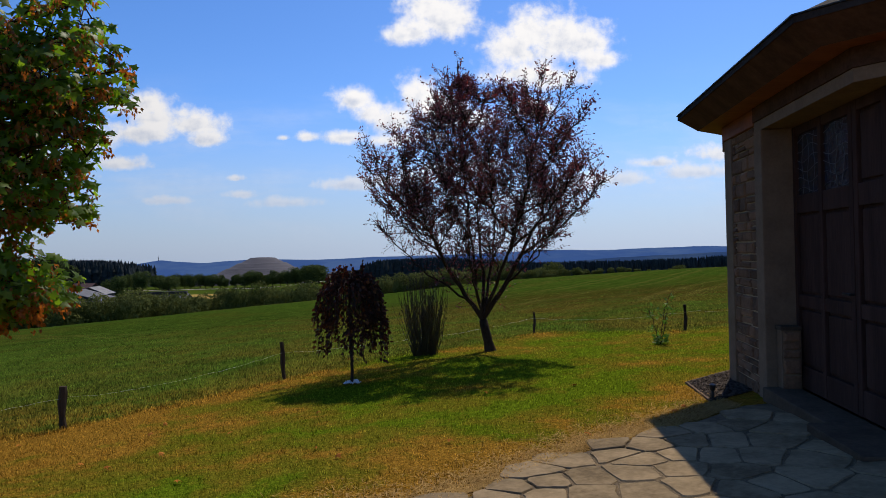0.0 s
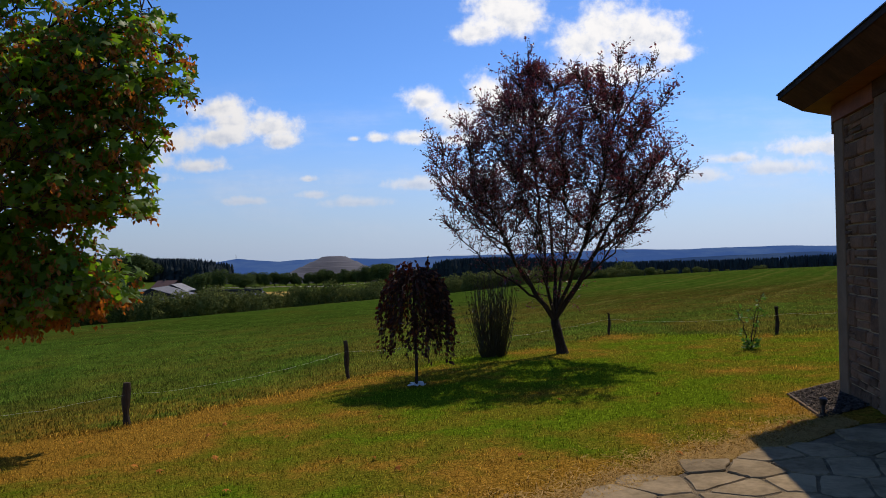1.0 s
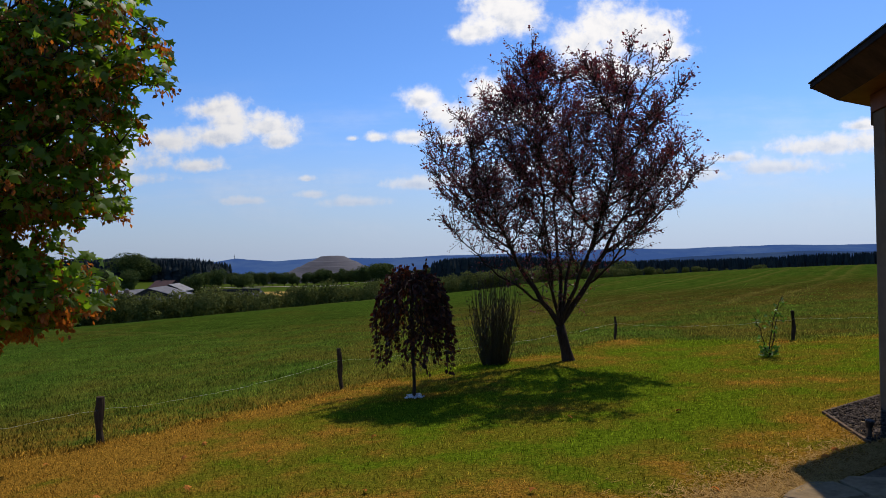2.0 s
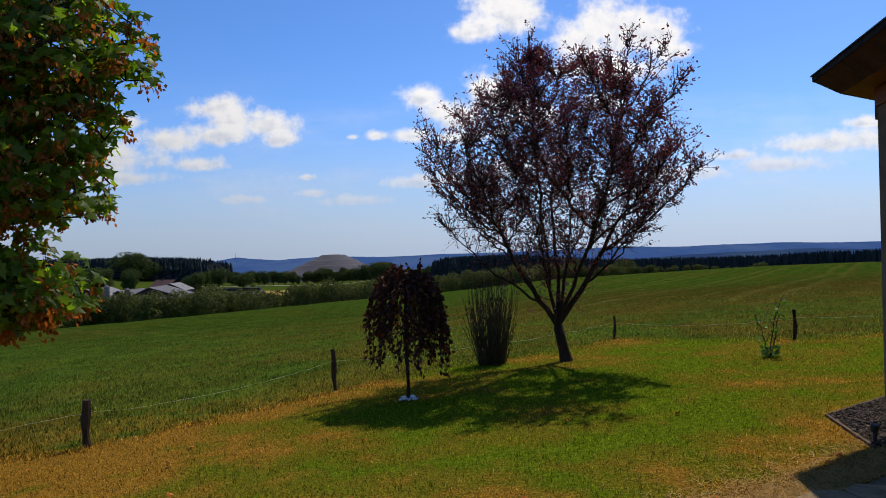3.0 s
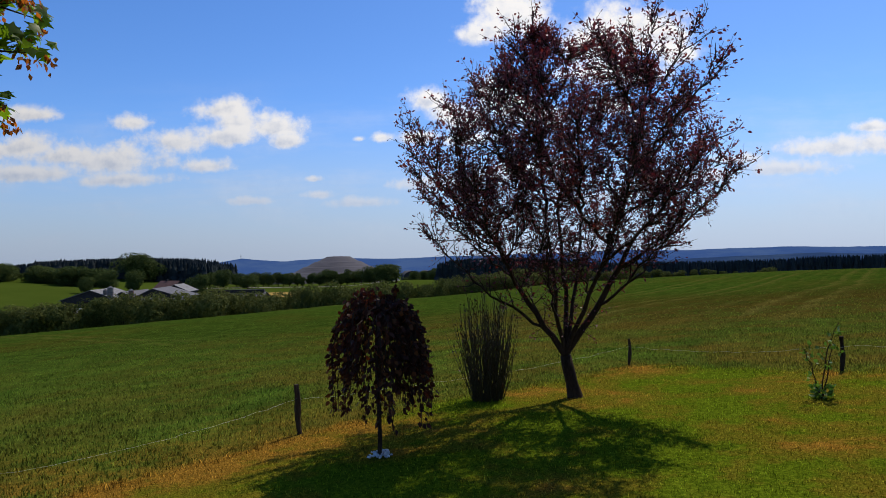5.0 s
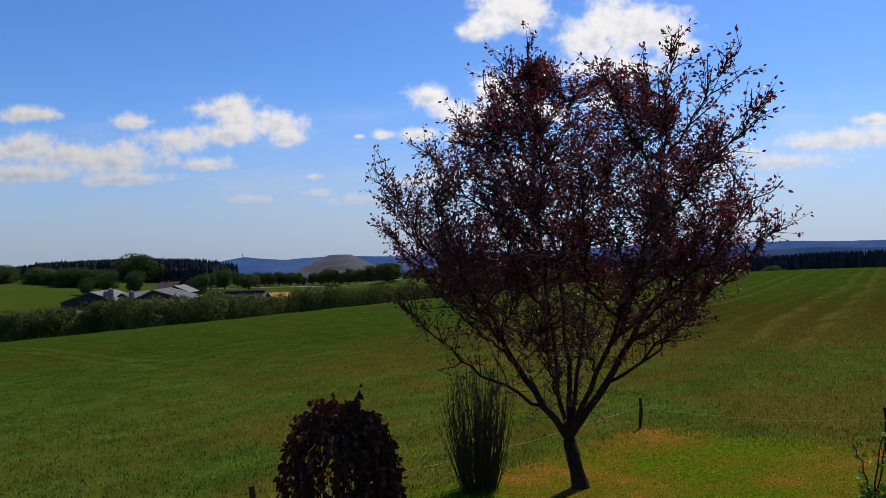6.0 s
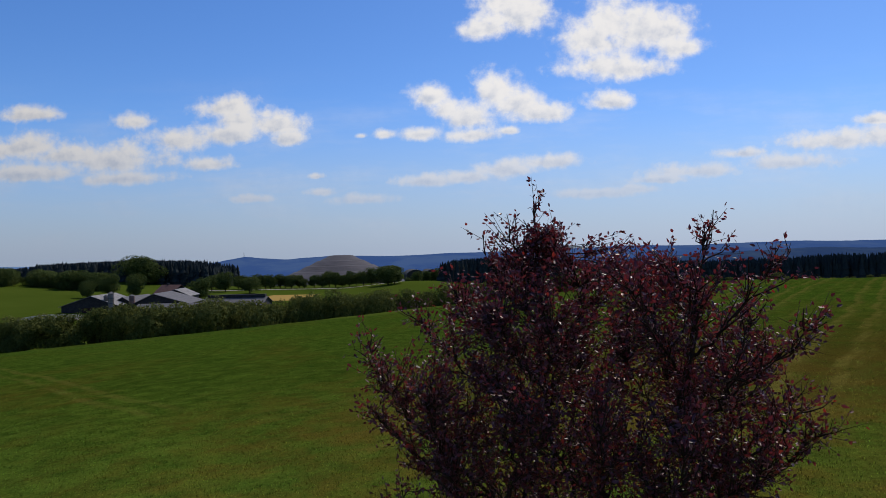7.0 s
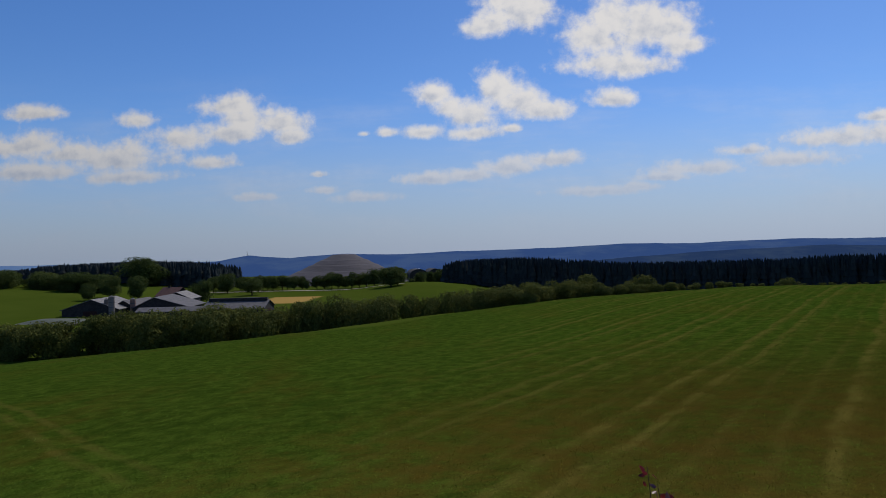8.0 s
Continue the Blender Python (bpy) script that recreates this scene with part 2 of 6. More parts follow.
M_FASCIA = plain("dark fascia", (0.046, 0.024, 0.015), (0.105, 0.053, 0.033), 5, 0.9, 0.3, 0.004, (0.2, 1, 1), 0.25, 0.05)
M_LEAD = plain("lead came", (0.04, 0.04, 0.044), (0.17, 0.17, 0.18), 40, 0.5, 0.3, 0.002, metal=0.5)
M_IRON = plain("black iron", (0.01, 0.01, 0.01), (0.035, 0.033, 0.03), 12, 0.5, 0.2, 0.002)
M_PEBBLE = plain("white pebble", (0.5, 0.5, 0.5), (0.78, 0.78, 0.76), 20, 0.7, 0.2, 0.004, vary=0.5)
M_GRAVEL = leafy("dark gravel", (0.022, 0.017, 0.013), (0.13, 0.10, 0.08), 0.95, 0.0, scale=6, spec=0.05)
M_SOIL = plain("soil", (0.06, 0.04, 0.02), (0.19, 0.13, 0.065), 9, 0.95, 0.7, 0.02, space="world")
M_EDGING = plain("timber edging", (0.05, 0.028, 0.012), (0.15, 0.088, 0.042), 6, 0.9, 0.4, 0.006)
M_BARNWALL = plain("barn boards", (0.018, 0.016, 0.016), (0.05, 0.044, 0.04), 0.8, 0.9, 0.2, 0.02)
M_BARNROOF = plain("barn roof sheets", (0.06, 0.06, 0.064), (0.13, 0.125, 0.13), 0.5, 0.9, 0.2, 0.02, vary=0.5)
M_PALEROOF = plain("pale roof sheets", (0.12, 0.115, 0.115), (0.26, 0.25, 0.24), 0.5, 0.95, 0.2, 0.02)
M_REDROOF = plain("red tiled roof", (0.05, 0.026, 0.022), (0.10, 0.05, 0.042), 0.8, 0.85, 0.2, 0.02)
M_SILO = plain("silo concrete", (0.12, 0.10, 0.088), (0.22, 0.185, 0.16), 0.8, 0.8, 0.2, 0.02)
M_REDSILO = plain("rusty silo", (0.13, 0.075, 0.06), (0.24, 0.15, 0.12), 0.8, 0.8, 0.2, 0.02)
M_SHEETING = plain("silage sheeting", (0.05, 0.062, 0.046), (0.11, 0.12, 0.09), 0.4, 0.8, 0.3, 0.03)
M_HEAP = plain("spoil heap", (0.042, 0.040, 0.046), (0.095, 0.088, 0.096), 0.025, 0.95, 0.4, 1.0, (0.3, 0.3, 3.0), space="world")
M_HALL_GLINT = plain("white hall glint", (0.6, 0.6, 0.62), (0.8, 0.8, 0.8), 0.1, 0.6, 0.1, 0.02)
M_ROAD = plain("farm track", (0.34, 0.30, 0.25), (0.52, 0.47, 0.40), 0.3, 0.95, 0.2, 0.02, space="world")
M_STRAW = leafy("straw", (0.16, 0.085, 0.022), (0.52, 0.33, 0.115), 0.9, 0.2, scale=3, spec=0.03)
M_DEADLEAF = plain("dead leaf", (0.24, 0.075, 0.015), (0.46, 0.17, 0.035), 20, 0.95, 0.2, 0.002, vary=0.7, spec=0.03)


def glass_mat():
    n = Nodes("leaded glass")
    n.bsdf.inputs["Transmission Weight"].default_value = 0.6
    p = n.place("object")
    n.bump(n.noise(p, 30, 3), 0.5, 0.01)
    return n.finish(n.mix(n.noise(p, 9, 2), (0.02, 0.02, 0.03), (0.10, 0.10, 0.13)), 0.12, 0.6)


M_GLASS = glass_mat()


def hill_mat(name, wood, haze_glow, clearings):
    """Far wooded ridges: dark woods, blue haze of several kilometres added as emission."""
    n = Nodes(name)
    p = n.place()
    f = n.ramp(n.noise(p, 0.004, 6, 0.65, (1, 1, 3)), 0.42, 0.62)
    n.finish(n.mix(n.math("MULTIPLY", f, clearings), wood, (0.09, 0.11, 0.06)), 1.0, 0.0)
    # the surface glows blue in place of haze before it
    n.bsdf.inputs["Emission Color"].default_value = (*haze_glow, 1)
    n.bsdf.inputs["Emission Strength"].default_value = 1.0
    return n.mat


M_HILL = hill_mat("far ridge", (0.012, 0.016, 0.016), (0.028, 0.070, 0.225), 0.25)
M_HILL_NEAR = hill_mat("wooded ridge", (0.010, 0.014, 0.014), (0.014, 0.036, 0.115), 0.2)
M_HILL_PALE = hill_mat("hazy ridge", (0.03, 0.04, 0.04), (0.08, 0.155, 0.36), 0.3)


# ---------------------------------------------------------------- the lie of the land
def smooth(a, b, v):
    t = np.clip((v - a) / (b - a), 0, 1)
    return t * t * (3 - 2 * t)


def field_end(x):
    """y of the far edge of the field, where the hedge stands."""
    return np.interp(x, [-260, -110, -74, -61, -43, -27, -19, -10, 0, 22, 47, 82, 200], [128, 119, 118, 116, 119, 128, 137, 148, 155, 159, 163, 166, 176])


def land(x, y):
    """Height of the ground: a field that falls gently away and to the west, a valley plain behind it."""
    x, y = np.asarray(x, float), np.asarray(y, float)
    xc = np.clip(x, -260, 260)
    near = -0.05 * np.maximum(np.minimum(y, 420) - 2, 0) + 0.05 * xc
    k = np.clip(y / 160, 0, 1.15)
    near = near - np.where(xc < 0, 0.00035, 0.00012) * xc ** 2 * k
    near = near + 1.1 * smooth(60, 150, y) * smooth(-5, 25, x) * smooth(95, 60, x)
    plain_z = -18.0 + 9.0 * smooth(-150, -290, x) * smooth(220, 340, y) - 11 * smooth(-25, 70, x)
    plain_z = plain_z + 3.2 * smooth(-85, -40, x) * smooth(5, -30, x) * smooth(330, 400, y) * smooth(470, 430, y)
    plain_z = plain_z - 12 * smooth(480, 900, y) - 45 * smooth(470, 700, y) * smooth(10, -60, x)
    end = field_end(x)
    far = smooth(end + 2, end + np.interp(x, [-20, 20], [50, 75]), y)
    z = near * (1 - far) + np.minimum(plain_z, near + 60) * far
    z = np.where(y < 0, near, z)
    z = z + 0.03 * np.clip(x, -14, 0) * smooth(30, 14, y) * smooth(2, 7, y)
    z = z + 0.05 * np.sin(x * 0.9 + 1.3) * np.sin(y * 0.7) * smooth(6, 16, y) + 0.25 * np.sin(x * 0.05) * np.sin(y * 0.06 + 1) * smooth(25, 70, y) * smooth(140, 90, y)
    return z - 40 * smooth(900, 2500, np.hypot(x, y))


def gz(x, y):
    return float(land(x, y))


FENCE = [(-7.6, 7.35), (-4.45, 8.5), (-2.0, 11.3), (3.3, 15.3), (6.2, 13.3), (13.0, 12.4)]


def lawn_edge(x):
    """y of the border between lawn and field at x, along the fence."""
    return np.interp(x, [p[0] for p in FENCE], [p[1] for p in FENCE])


def grass_colour(n, blades=False):
    """Colour of lawn, field and pasture by place, for the ground and for the blades that stand on it."""
    p = n.place()
    xyz = n.add("ShaderNodeSeparateXYZ")
    n.link(p, xyz.inputs[0])
    x, y, _ = xyz.outputs
    curve = n.add("ShaderNodeFloatCurve")
    pts = curve.mapping.curves[0].points
    first, last = FENCE[0], FENCE[-1]
    pts[0].location, pts[1].location = (0, first[1] / 20), (1, last[1] / 20)
    for fx, fy in FENCE[1:-1]:
        pts.new((fx - first[0]) / (last[0] - first[0]), fy / 20)
    for q in pts:
        q.handle_type = "VECTOR"
    curve.mapping.update()
    n.link(n.ramp(x, first[0], last[0]), curve.inputs["Value"])
    lin = n.add("ShaderNodeMapRange")
    n.link(x, lin.inputs[0])
    lin.inputs[1].default_value, lin.inputs[2].default_value = first[0], last[0]
    n.link(lin.outputs[0], curve.inputs["Value"])
    edge = n.math("MULTIPLY", curve.outputs[0], 20.0)
    big, mid, fine = n.noise(p, 0.35, 4), n.noise(p, 1.6, 5, 0.65, None, 7), n.noise(p, 14, 4, 0.7)
    hair = n.noise(p, 60, 3, 0.7)
    wav = n.math("MULTIPLY", n.math("SUBTRACT", mid, 0.5), 1.6)
    inside = n.math("ADD", n.math("SUBTRACT", edge, y), wav)            # > 0 on the lawn
    # lawn: green to straw
    green = n.mix(n.ramp(n.math("ADD", n.math("MULTIPLY", fine, 0.6), n.math("MULTIPLY", hair, 0.4)), 0.3, 0.7), (0.038, 0.064, 0.003), (0.115, 0.152, 0.008))
    straw = n.mix(n.ramp(hair, 0.3, 0.7), (0.10, 0.050, 0.005), (0.28, 0.150, 0.022))
    west = n.ramp(x, 0.5, -4.5)
    band = n.ramp(inside, 4.2, 0.3)
    paved = n.ramp(n.math("SUBTRACT", n.math("MULTIPLY", x, 0.72), n.math("MULTIPLY", n.math("SUBTRACT", y, 4.3), 1.0)), -1.4, 0.7)
    dry = n.math("ADD", n.math("MULTIPLY", n.math("MULTIPLY", west, band), 0.42), n.math("MULTIPLY", west, 0.24))
    dry = n.math("MAXIMUM", dry, n.math("MULTIPLY", n.math("MULTIPLY", paved, n.ramp(x, -2.6, -0.9)), 0.40))
    tx, ty = n.math("SUBTRACT", x, 1.85), n.math("SUBTRACT", y, 12.3)
    dry = n.math("ADD", dry, n.ramp(n.math("ADD", n.math("MULTIPLY", tx, tx), n.math("MULTIPLY", ty, ty)), 2.6, 0.2, 0.0, 0.2))
    patch = n.math("ADD", n.math("MULTIPLY", n.math("SUBTRACT", big, 0.5), 2.1), n.math("ADD", 0.52, n.math("MULTIPLY", n.math("SUBTRACT", mid, 0.5), 1.5)))
    fresh = n.ramp(n.math("ADD", n.math("MULTIPLY", n.math("SUBTRACT", x, 2.2), n.math("SUBTRACT", x, 2.2)), n.math("MULTIPLY", n.math("SUBTRACT", y, 9.3), n.math("SUBTRACT", y, 9.3))), 1.5, 22.0, -0.07, 0.08)
    dry = n.math("ADD", n.math("ADD", dry, fresh), n.math("ADD", patch, n.math("MULTIPLY", n.math("SUBTRACT", fine, 0.5), 0.35)))
    olive = n.mix(n.ramp(hair, 0.3, 0.7), (0.056, 0.058, 0.004), (0.150, 0.130, 0.012))
    lawn = n.mix(n.ramp(dry, 0.36, 0.62), green, olive)
    lawn = n.mix(n.ramp(dry, 0.62, 0.98), lawn, straw)
    tuft = n.noise(p, 26, 3, 0.65, None, 4)
    # crop field: dense green with thin brown places and wheel lines
    crop = n.mix(n.ramp(n.math("ADD", n.math("MULTIPLY", n.noise(p, 7, 4, 0.7), 0.5), n.math("MULTIPLY", n.noise(p, 0.9, 4), 0.5)), 0.35, 0.65), (0.024, 0.052, 0.006), (0.070, 0.115, 0.013))
    thin = n.ramp(n.math("ADD", n.noise(p, 0.10, 5, 0.6, (1.0, 0.45, 1)), n.math("MULTIPLY", n.noise(p, 0.5, 4, 0.6, None, 3), 0.35)), 0.62, 0.95)
    across = n.math("ADD", n.math("SUBTRACT", n.math("MULTIPLY", x, 0.85), n.math("MULTIPLY", y, 0.53)), n.math("MULTIPLY", n.math("SUBTRACT", n.noise(p, 0.09, 3), 0.5), 2.2))
    lane = n.math("MULTIPLY", n.math("FRACT", n.math("MULTIPLY", n.math("ADD", across, 16.0), 1 / 9.0)), 9.0)
    wheel = n.math("ABSOLUTE", n.math("SUBTRACT", n.math("ABSOLUTE", n.math("SUBTRACT", lane, 2.0)), 1.0))
    drill = n.math("ABSOLUTE", n.math("SUBTRACT", n.math("FRACT", n.math("MULTIPLY", across, 1 / 2.25)), 0.5))
    east = n.ramp(n.math("SUBTRACT", x, n.math("MULTIPLY", y, 0.12)), -16, 4, 0.1, 1.0)
    ragged = n.ramp(n.noise(p, 0.35, 4, 0.65, None, 11), 0.36, 0.6, 0.25, 1.0)
    lines = n.math("MAXIMUM", n.ramp(wheel, 0.5, 0.1), n.math("MULTIPLY", n.ramp(drill, 0.22, 0.0), 0.4))
    head = n.math("ADD", n.math("ADD", x, y), n.math("MULTIPLY", n.math("SUBTRACT", n.noise(p, 0.09, 3), 0.5), 2.5))
    head = n.math("ABSOLUTE", n.math("SUBTRACT", n.math("ABSOLUTE", n.math("SUBTRACT", head, 20.3)), 1.0))
    head = n.math("MULTIPLY", n.ramp(head, 0.7, 0.1), n.ramp(x, -10, -16, 0.0, 0.7))
    lines = n.math("MULTIPLY", n.math("MAXIMUM", n.math("MULTIPLY", lines, east), head), n.math("MULTIPLY", ragged, n.ramp(y, 20, 30)))
    sx2, sy2 = n.math("MULTIPLY", n.math("SUBTRACT", x, 13.0), 0.034), n.math("MULTIPLY", n.math("SUBTRACT", y, 26.0), 0.036)
    worn = n.ramp(n.math("ADD", n.math("ADD", n.math("MULTIPLY", sx2, sx2), n.math("MULTIPLY", sy2, sy2)), n.math("MULTIPLY", n.math("SUBTRACT", mid, 0.5), 0.9)), 1.1, 0.1, 0.0, 0.95)
    worn = n.math("MULTIPLY", worn, n.ramp(n.noise(p, 0.4, 5, 0.7, None, 5), 0.35, 0.65))
    thin = n.math("MULTIPLY", n.math("MAXIMUM", thin, worn), n.ramp(y, 75, 32, 0.3, 1.0))
    near_dry = n.math("MULTIPLY", n.math("MULTIPLY", n.ramp(inside, -4.8, 0.2), n.ramp(mid, 0.3, 0.6)), n.ramp(x, 1.0, -5.0, 0.06, 1.0))
    field = n.mix(n.math("MULTIPLY", thin, 0.9), crop, n.mix(fine, (0.060, 0.042, 0.006), (0.13, 0.088, 0.016)))
    if not blades:                                          # bare soil shows between the young plants
        bare = n.math("MULTIPLY", n.ramp(y, 85, 24), n.ramp(n.math("ADD", n.math("MULTIPLY", mid, 0.5), n.math("MULTIPLY", fine, 0.5)), 0.34, 0.6, 0.3, 0.85))
        bare = n.math("MULTIPLY", bare, n.ramp(n.math("SUBTRACT", x, n.math("MULTIPLY", y, 0.1)), -12, 8, 0.15, 1.0))
        bare = n.math("MULTIPLY", bare, n.ramp(y, 17, 33, 0.2, 1.0))
        field = n.mix(bare, field, n.mix(hair, (0.036, 0.026, 0.005), (0.085, 0.058, 0.013)))
    field = n.mix(n.math("MULTIPLY", lines, 0.55), field, n.mix(fine, (0.10, 0.085, 0.014), (0.20, 0.165, 0.04)))
    field = n.mix(n.math("MULTIPLY", near_dry, 0.4 if blades else 0.75), field, straw)
    # field colour is scaled darker with distance, from y 14 to 46
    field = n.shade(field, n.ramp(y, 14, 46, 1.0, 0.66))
    col = n.mix(n.ramp(inside, -0.35, 0.35), field, lawn)
    col = n.shade(col, n.ramp(n.math("ADD", n.math("MULTIPLY", tuft, 0.6), n.math("MULTIPLY", hair, 0.4)), 0.33, 0.67, 0.62, 1.45))
    # pastures and a ripe patch on the valley plain
    pasture = n.mix(n.noise(p, 0.03, 5), (0.032, 0.054, 0.006), (0.066, 0.088, 0.013))
    rx = n.math("ABSOLUTE", n.math("DIVIDE", n.math("ADD", x, 96.0), 13.0))
    ry = n.math("ABSOLUTE", n.math("DIVIDE", n.math("SUBTRACT", y, 345.0), 22.0))
    ripe = n.ramp(n.math("ADD", n.math("MAXIMUM", rx, ry), n.math("MULTIPLY", mid, 0.2)), 1.25, 0.95)
    pasture = n.mix(ripe, pasture, (0.30, 0.20, 0.06))
    yx = n.math("ABSOLUTE", n.math("DIVIDE", n.math("ADD", x, 163.0), 11.0))
    yy = n.math("ABSOLUTE", n.math("DIVIDE", n.math("SUBTRACT", y, 264.0), 7.0))
    yard = n.ramp(n.math("ADD", n.math("MAXIMUM", yx, yy), n.math("MULTIPLY", mid, 0.5)), 1.4, 1.0)
    pasture = n.mix(n.math("MULTIPLY", yard, 0.45), pasture, (0.20, 0.18, 0.14))
    back = n.math("SUBTRACT", y, n.ramp(x, -20, 5, 122.0, 162.0))
    col = n.mix(n.ramp(back, 2, 8), col, pasture)
    return col, n.math("ADD", fine, hair)


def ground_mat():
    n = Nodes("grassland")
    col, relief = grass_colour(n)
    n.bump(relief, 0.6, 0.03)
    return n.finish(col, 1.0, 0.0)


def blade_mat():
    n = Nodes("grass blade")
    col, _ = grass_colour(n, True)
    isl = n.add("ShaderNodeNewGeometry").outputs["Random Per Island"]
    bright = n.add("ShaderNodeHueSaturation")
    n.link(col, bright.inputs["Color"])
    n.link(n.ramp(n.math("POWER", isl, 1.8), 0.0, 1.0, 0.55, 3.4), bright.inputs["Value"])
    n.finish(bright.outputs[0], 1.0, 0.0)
    tr = n.add("ShaderNodeBsdfTranslucent")
    n.link(bright.outputs[0], tr.inputs[0])
    mixer = n.add("ShaderNodeMixShader")
    mixer.inputs[0].default_value = 0.7
    n.link(n.bsdf.outputs[0], mixer.inputs[1]), n.link(tr.outputs[0], mixer.inputs[2])
    n.link(mixer.outputs[0], n.out.inputs[0])
    return n.mat


M_BLADE = blade_mat()


M_GROUND = ground_mat()


# ---------------------------------------------------------------- building helpers
def obj(name, mesh, material=None, parent=None, label=""):
    ob = new(name, mesh)
    if material and not mesh.materials:
        mesh.materials.append(material)
    if parent:
        ob.parent = parent
    return tagged(ob, label=label)


def part(name, bm, material, parent, label=""):
    me = bpy.data.meshes.new(name)
    bm.to_mesh(me)
    bm.free()
    return obj(name, me, material, parent, label)


def mesh_of(name, verts, faces, material, parent=None, label="", soft=False):
    me = bpy.data.meshes.new(name)
    if isinstance(faces, list):
        me.from_pydata(verts if isinstance(verts, list) else verts.tolist(), [], faces)
    else:                                                   # large arrays of like-sided faces
        k = faces.shape[1]
        me.vertices.add(len(verts)), me.loops.add(faces.size), me.polygons.add(len(faces))
        me.vertices.foreach_set("co", np.ascontiguousarray(verts, dtype=np.float32).ravel())
        me.loops.foreach_set("vertex_index", np.ascontiguousarray(faces, dtype=np.int32).ravel())
        me.polygons.foreach_set("loop_start", np.arange(0, faces.size, k, dtype=np.int32))
        me.update(calc_edges=True)
    me.validate()
    if soft:
        me.polygons.foreach_set("use_smooth", [True] * len(me.polygons))
    return obj(name, me, material, parent, label)


def thing(name, x, y, z, label, category, group="", kind="", turn=0.0):
    e = new(name)
    e.empty_display_size = 0.2
    e.matrix_world = pose(x, y, z, 0, 0, turn)
    return tagged(e, label, category, group, kind)


def box(bm, x0, x1, y0, y1, z0, z1, bevel=0.0):
    made = bmesh.ops.create_cube(bm, size=1.0)["verts"]
    for v in made:
        v.co = Vector((x0 + (v.co.x + 0.5) * (x1 - x0), y0 + (v.co.y + 0.5) * (y1 - y0), z0 + (v.co.z + 0.5) * (z1 - z0)))
    if bevel:
        edges = list({e for v in made for e in v.link_edges})
        bmesh.ops.bevel(bm, geom=edges, offset=bevel, segments=2, affect="EDGES", profile=0.6)
    return bm


def box_part(name, dims, material, parent, label="", bevel=0.008):
    return part(name, box(bmesh.new(), *dims, bevel), material, parent, label)


def tubes(lines, sides=6):
    """Vertices and faces of tapered tubes along polylines of (point, radius)."""
    vs, fs = [], []
    for line in lines:
        base = len(vs)
        for i, (p, r) in enumerate(line):
            a, b = line[max(i - 1, 0)][0], line[min(i + 1, len(line) - 1)][0]
            t = Vector(b) - Vector(a)
            t = t.normalized() if t.length > 1e-6 else Vector((0, 0, 1))
            s = t.cross(Vector((0.3, 1, 0.17))).normalized()
            q = t.cross(s)
            for k in range(sides):
                w = 2 * math.pi * k / sides
                vs.append(tuple(Vector(p) + s * (r * math.cos(w)) + q * (r * math.sin(w))))
        for i in range(len(line) - 1):
            for k in range(sides):
                a, b = base + i * sides + k, base + i * sides + (k + 1) % sides
                fs.append((a, b, b + sides, a + sides))
        fs.append(tuple(base + (len(line) - 1) * sides + k for k in range(sides)))
    return vs, fs


LEAF_OVAL = np.array([(0, 0, 0), (0.32, 0.35, 0.06), (0.0, 0.5, -0.04), (-0.32, 0.35, 0.06), (0.2, 0.75, 0.0), (-0.2, 0.75, 0.0), (0, 1.0, -0.08)])
OVAL_FACES = [(0, 1, 2), (0, 2, 3), (1, 4, 2), (2, 5, 3), (2, 4, 6), (2, 6, 5)]
LEAF_KITE = np.array([(0, 0, 0), (0.33, 0.45, 0.07), (0, 1.0, -0.05), (-0.33, 0.45, 0.07)])
KITE_FACES = [(0, 1, 2), (0, 2, 3)]
LEAF_LOBED = np.array([(0, 0.05, 0), (0.30, -0.02, -0.04), (0.22, 0.22, 0.02), (0.62, 0.38, -0.08), (0.27, 0.52, 0.02), (0.0, 1.0, -0.1),
                       (-0.27, 0.52, 0.02), (-0.62, 0.38, -0.08), (-0.22, 0.22, 0.02), (-0.30, -0.02, -0.04), (0, 0.4, 0.05)])
LOBED_FACES = [(10, i, i + 1) for i in range(9)] + [(10, 9, 0)]


def scatter(rng, where, ways, sizes, shape, faces, wild=0.7):
    """Leaves at the points where, growing along ways with scatter; vertex and face arrays."""
    n = len(where)
    y = ways + rng.normal(0, wild, (n, 3))
    y /= np.linalg.norm(y, axis=1)[:, None] + 1e-9
    r = rng.normal(0, 1, (n, 3))
    x = np.cross(y, r)
    x /= np.linalg.norm(x, axis=1)[:, None] + 1e-9
    z = np.cross(x, y)
    s = sizes[:, None, None]
    v = where[:, None, :] + s * (shape[None, :, 0:1] * x[:, None, :] + shape[None, :, 1:2] * y[:, None, :] + shape[None, :, 2:3] * z[:, None, :])
    k = len(shape)
    f = np.array(faces)[None] + (np.arange(n) * k)[:, None, None]
    return v.reshape(-1, 3), f.reshape(-1, len(faces[0]))


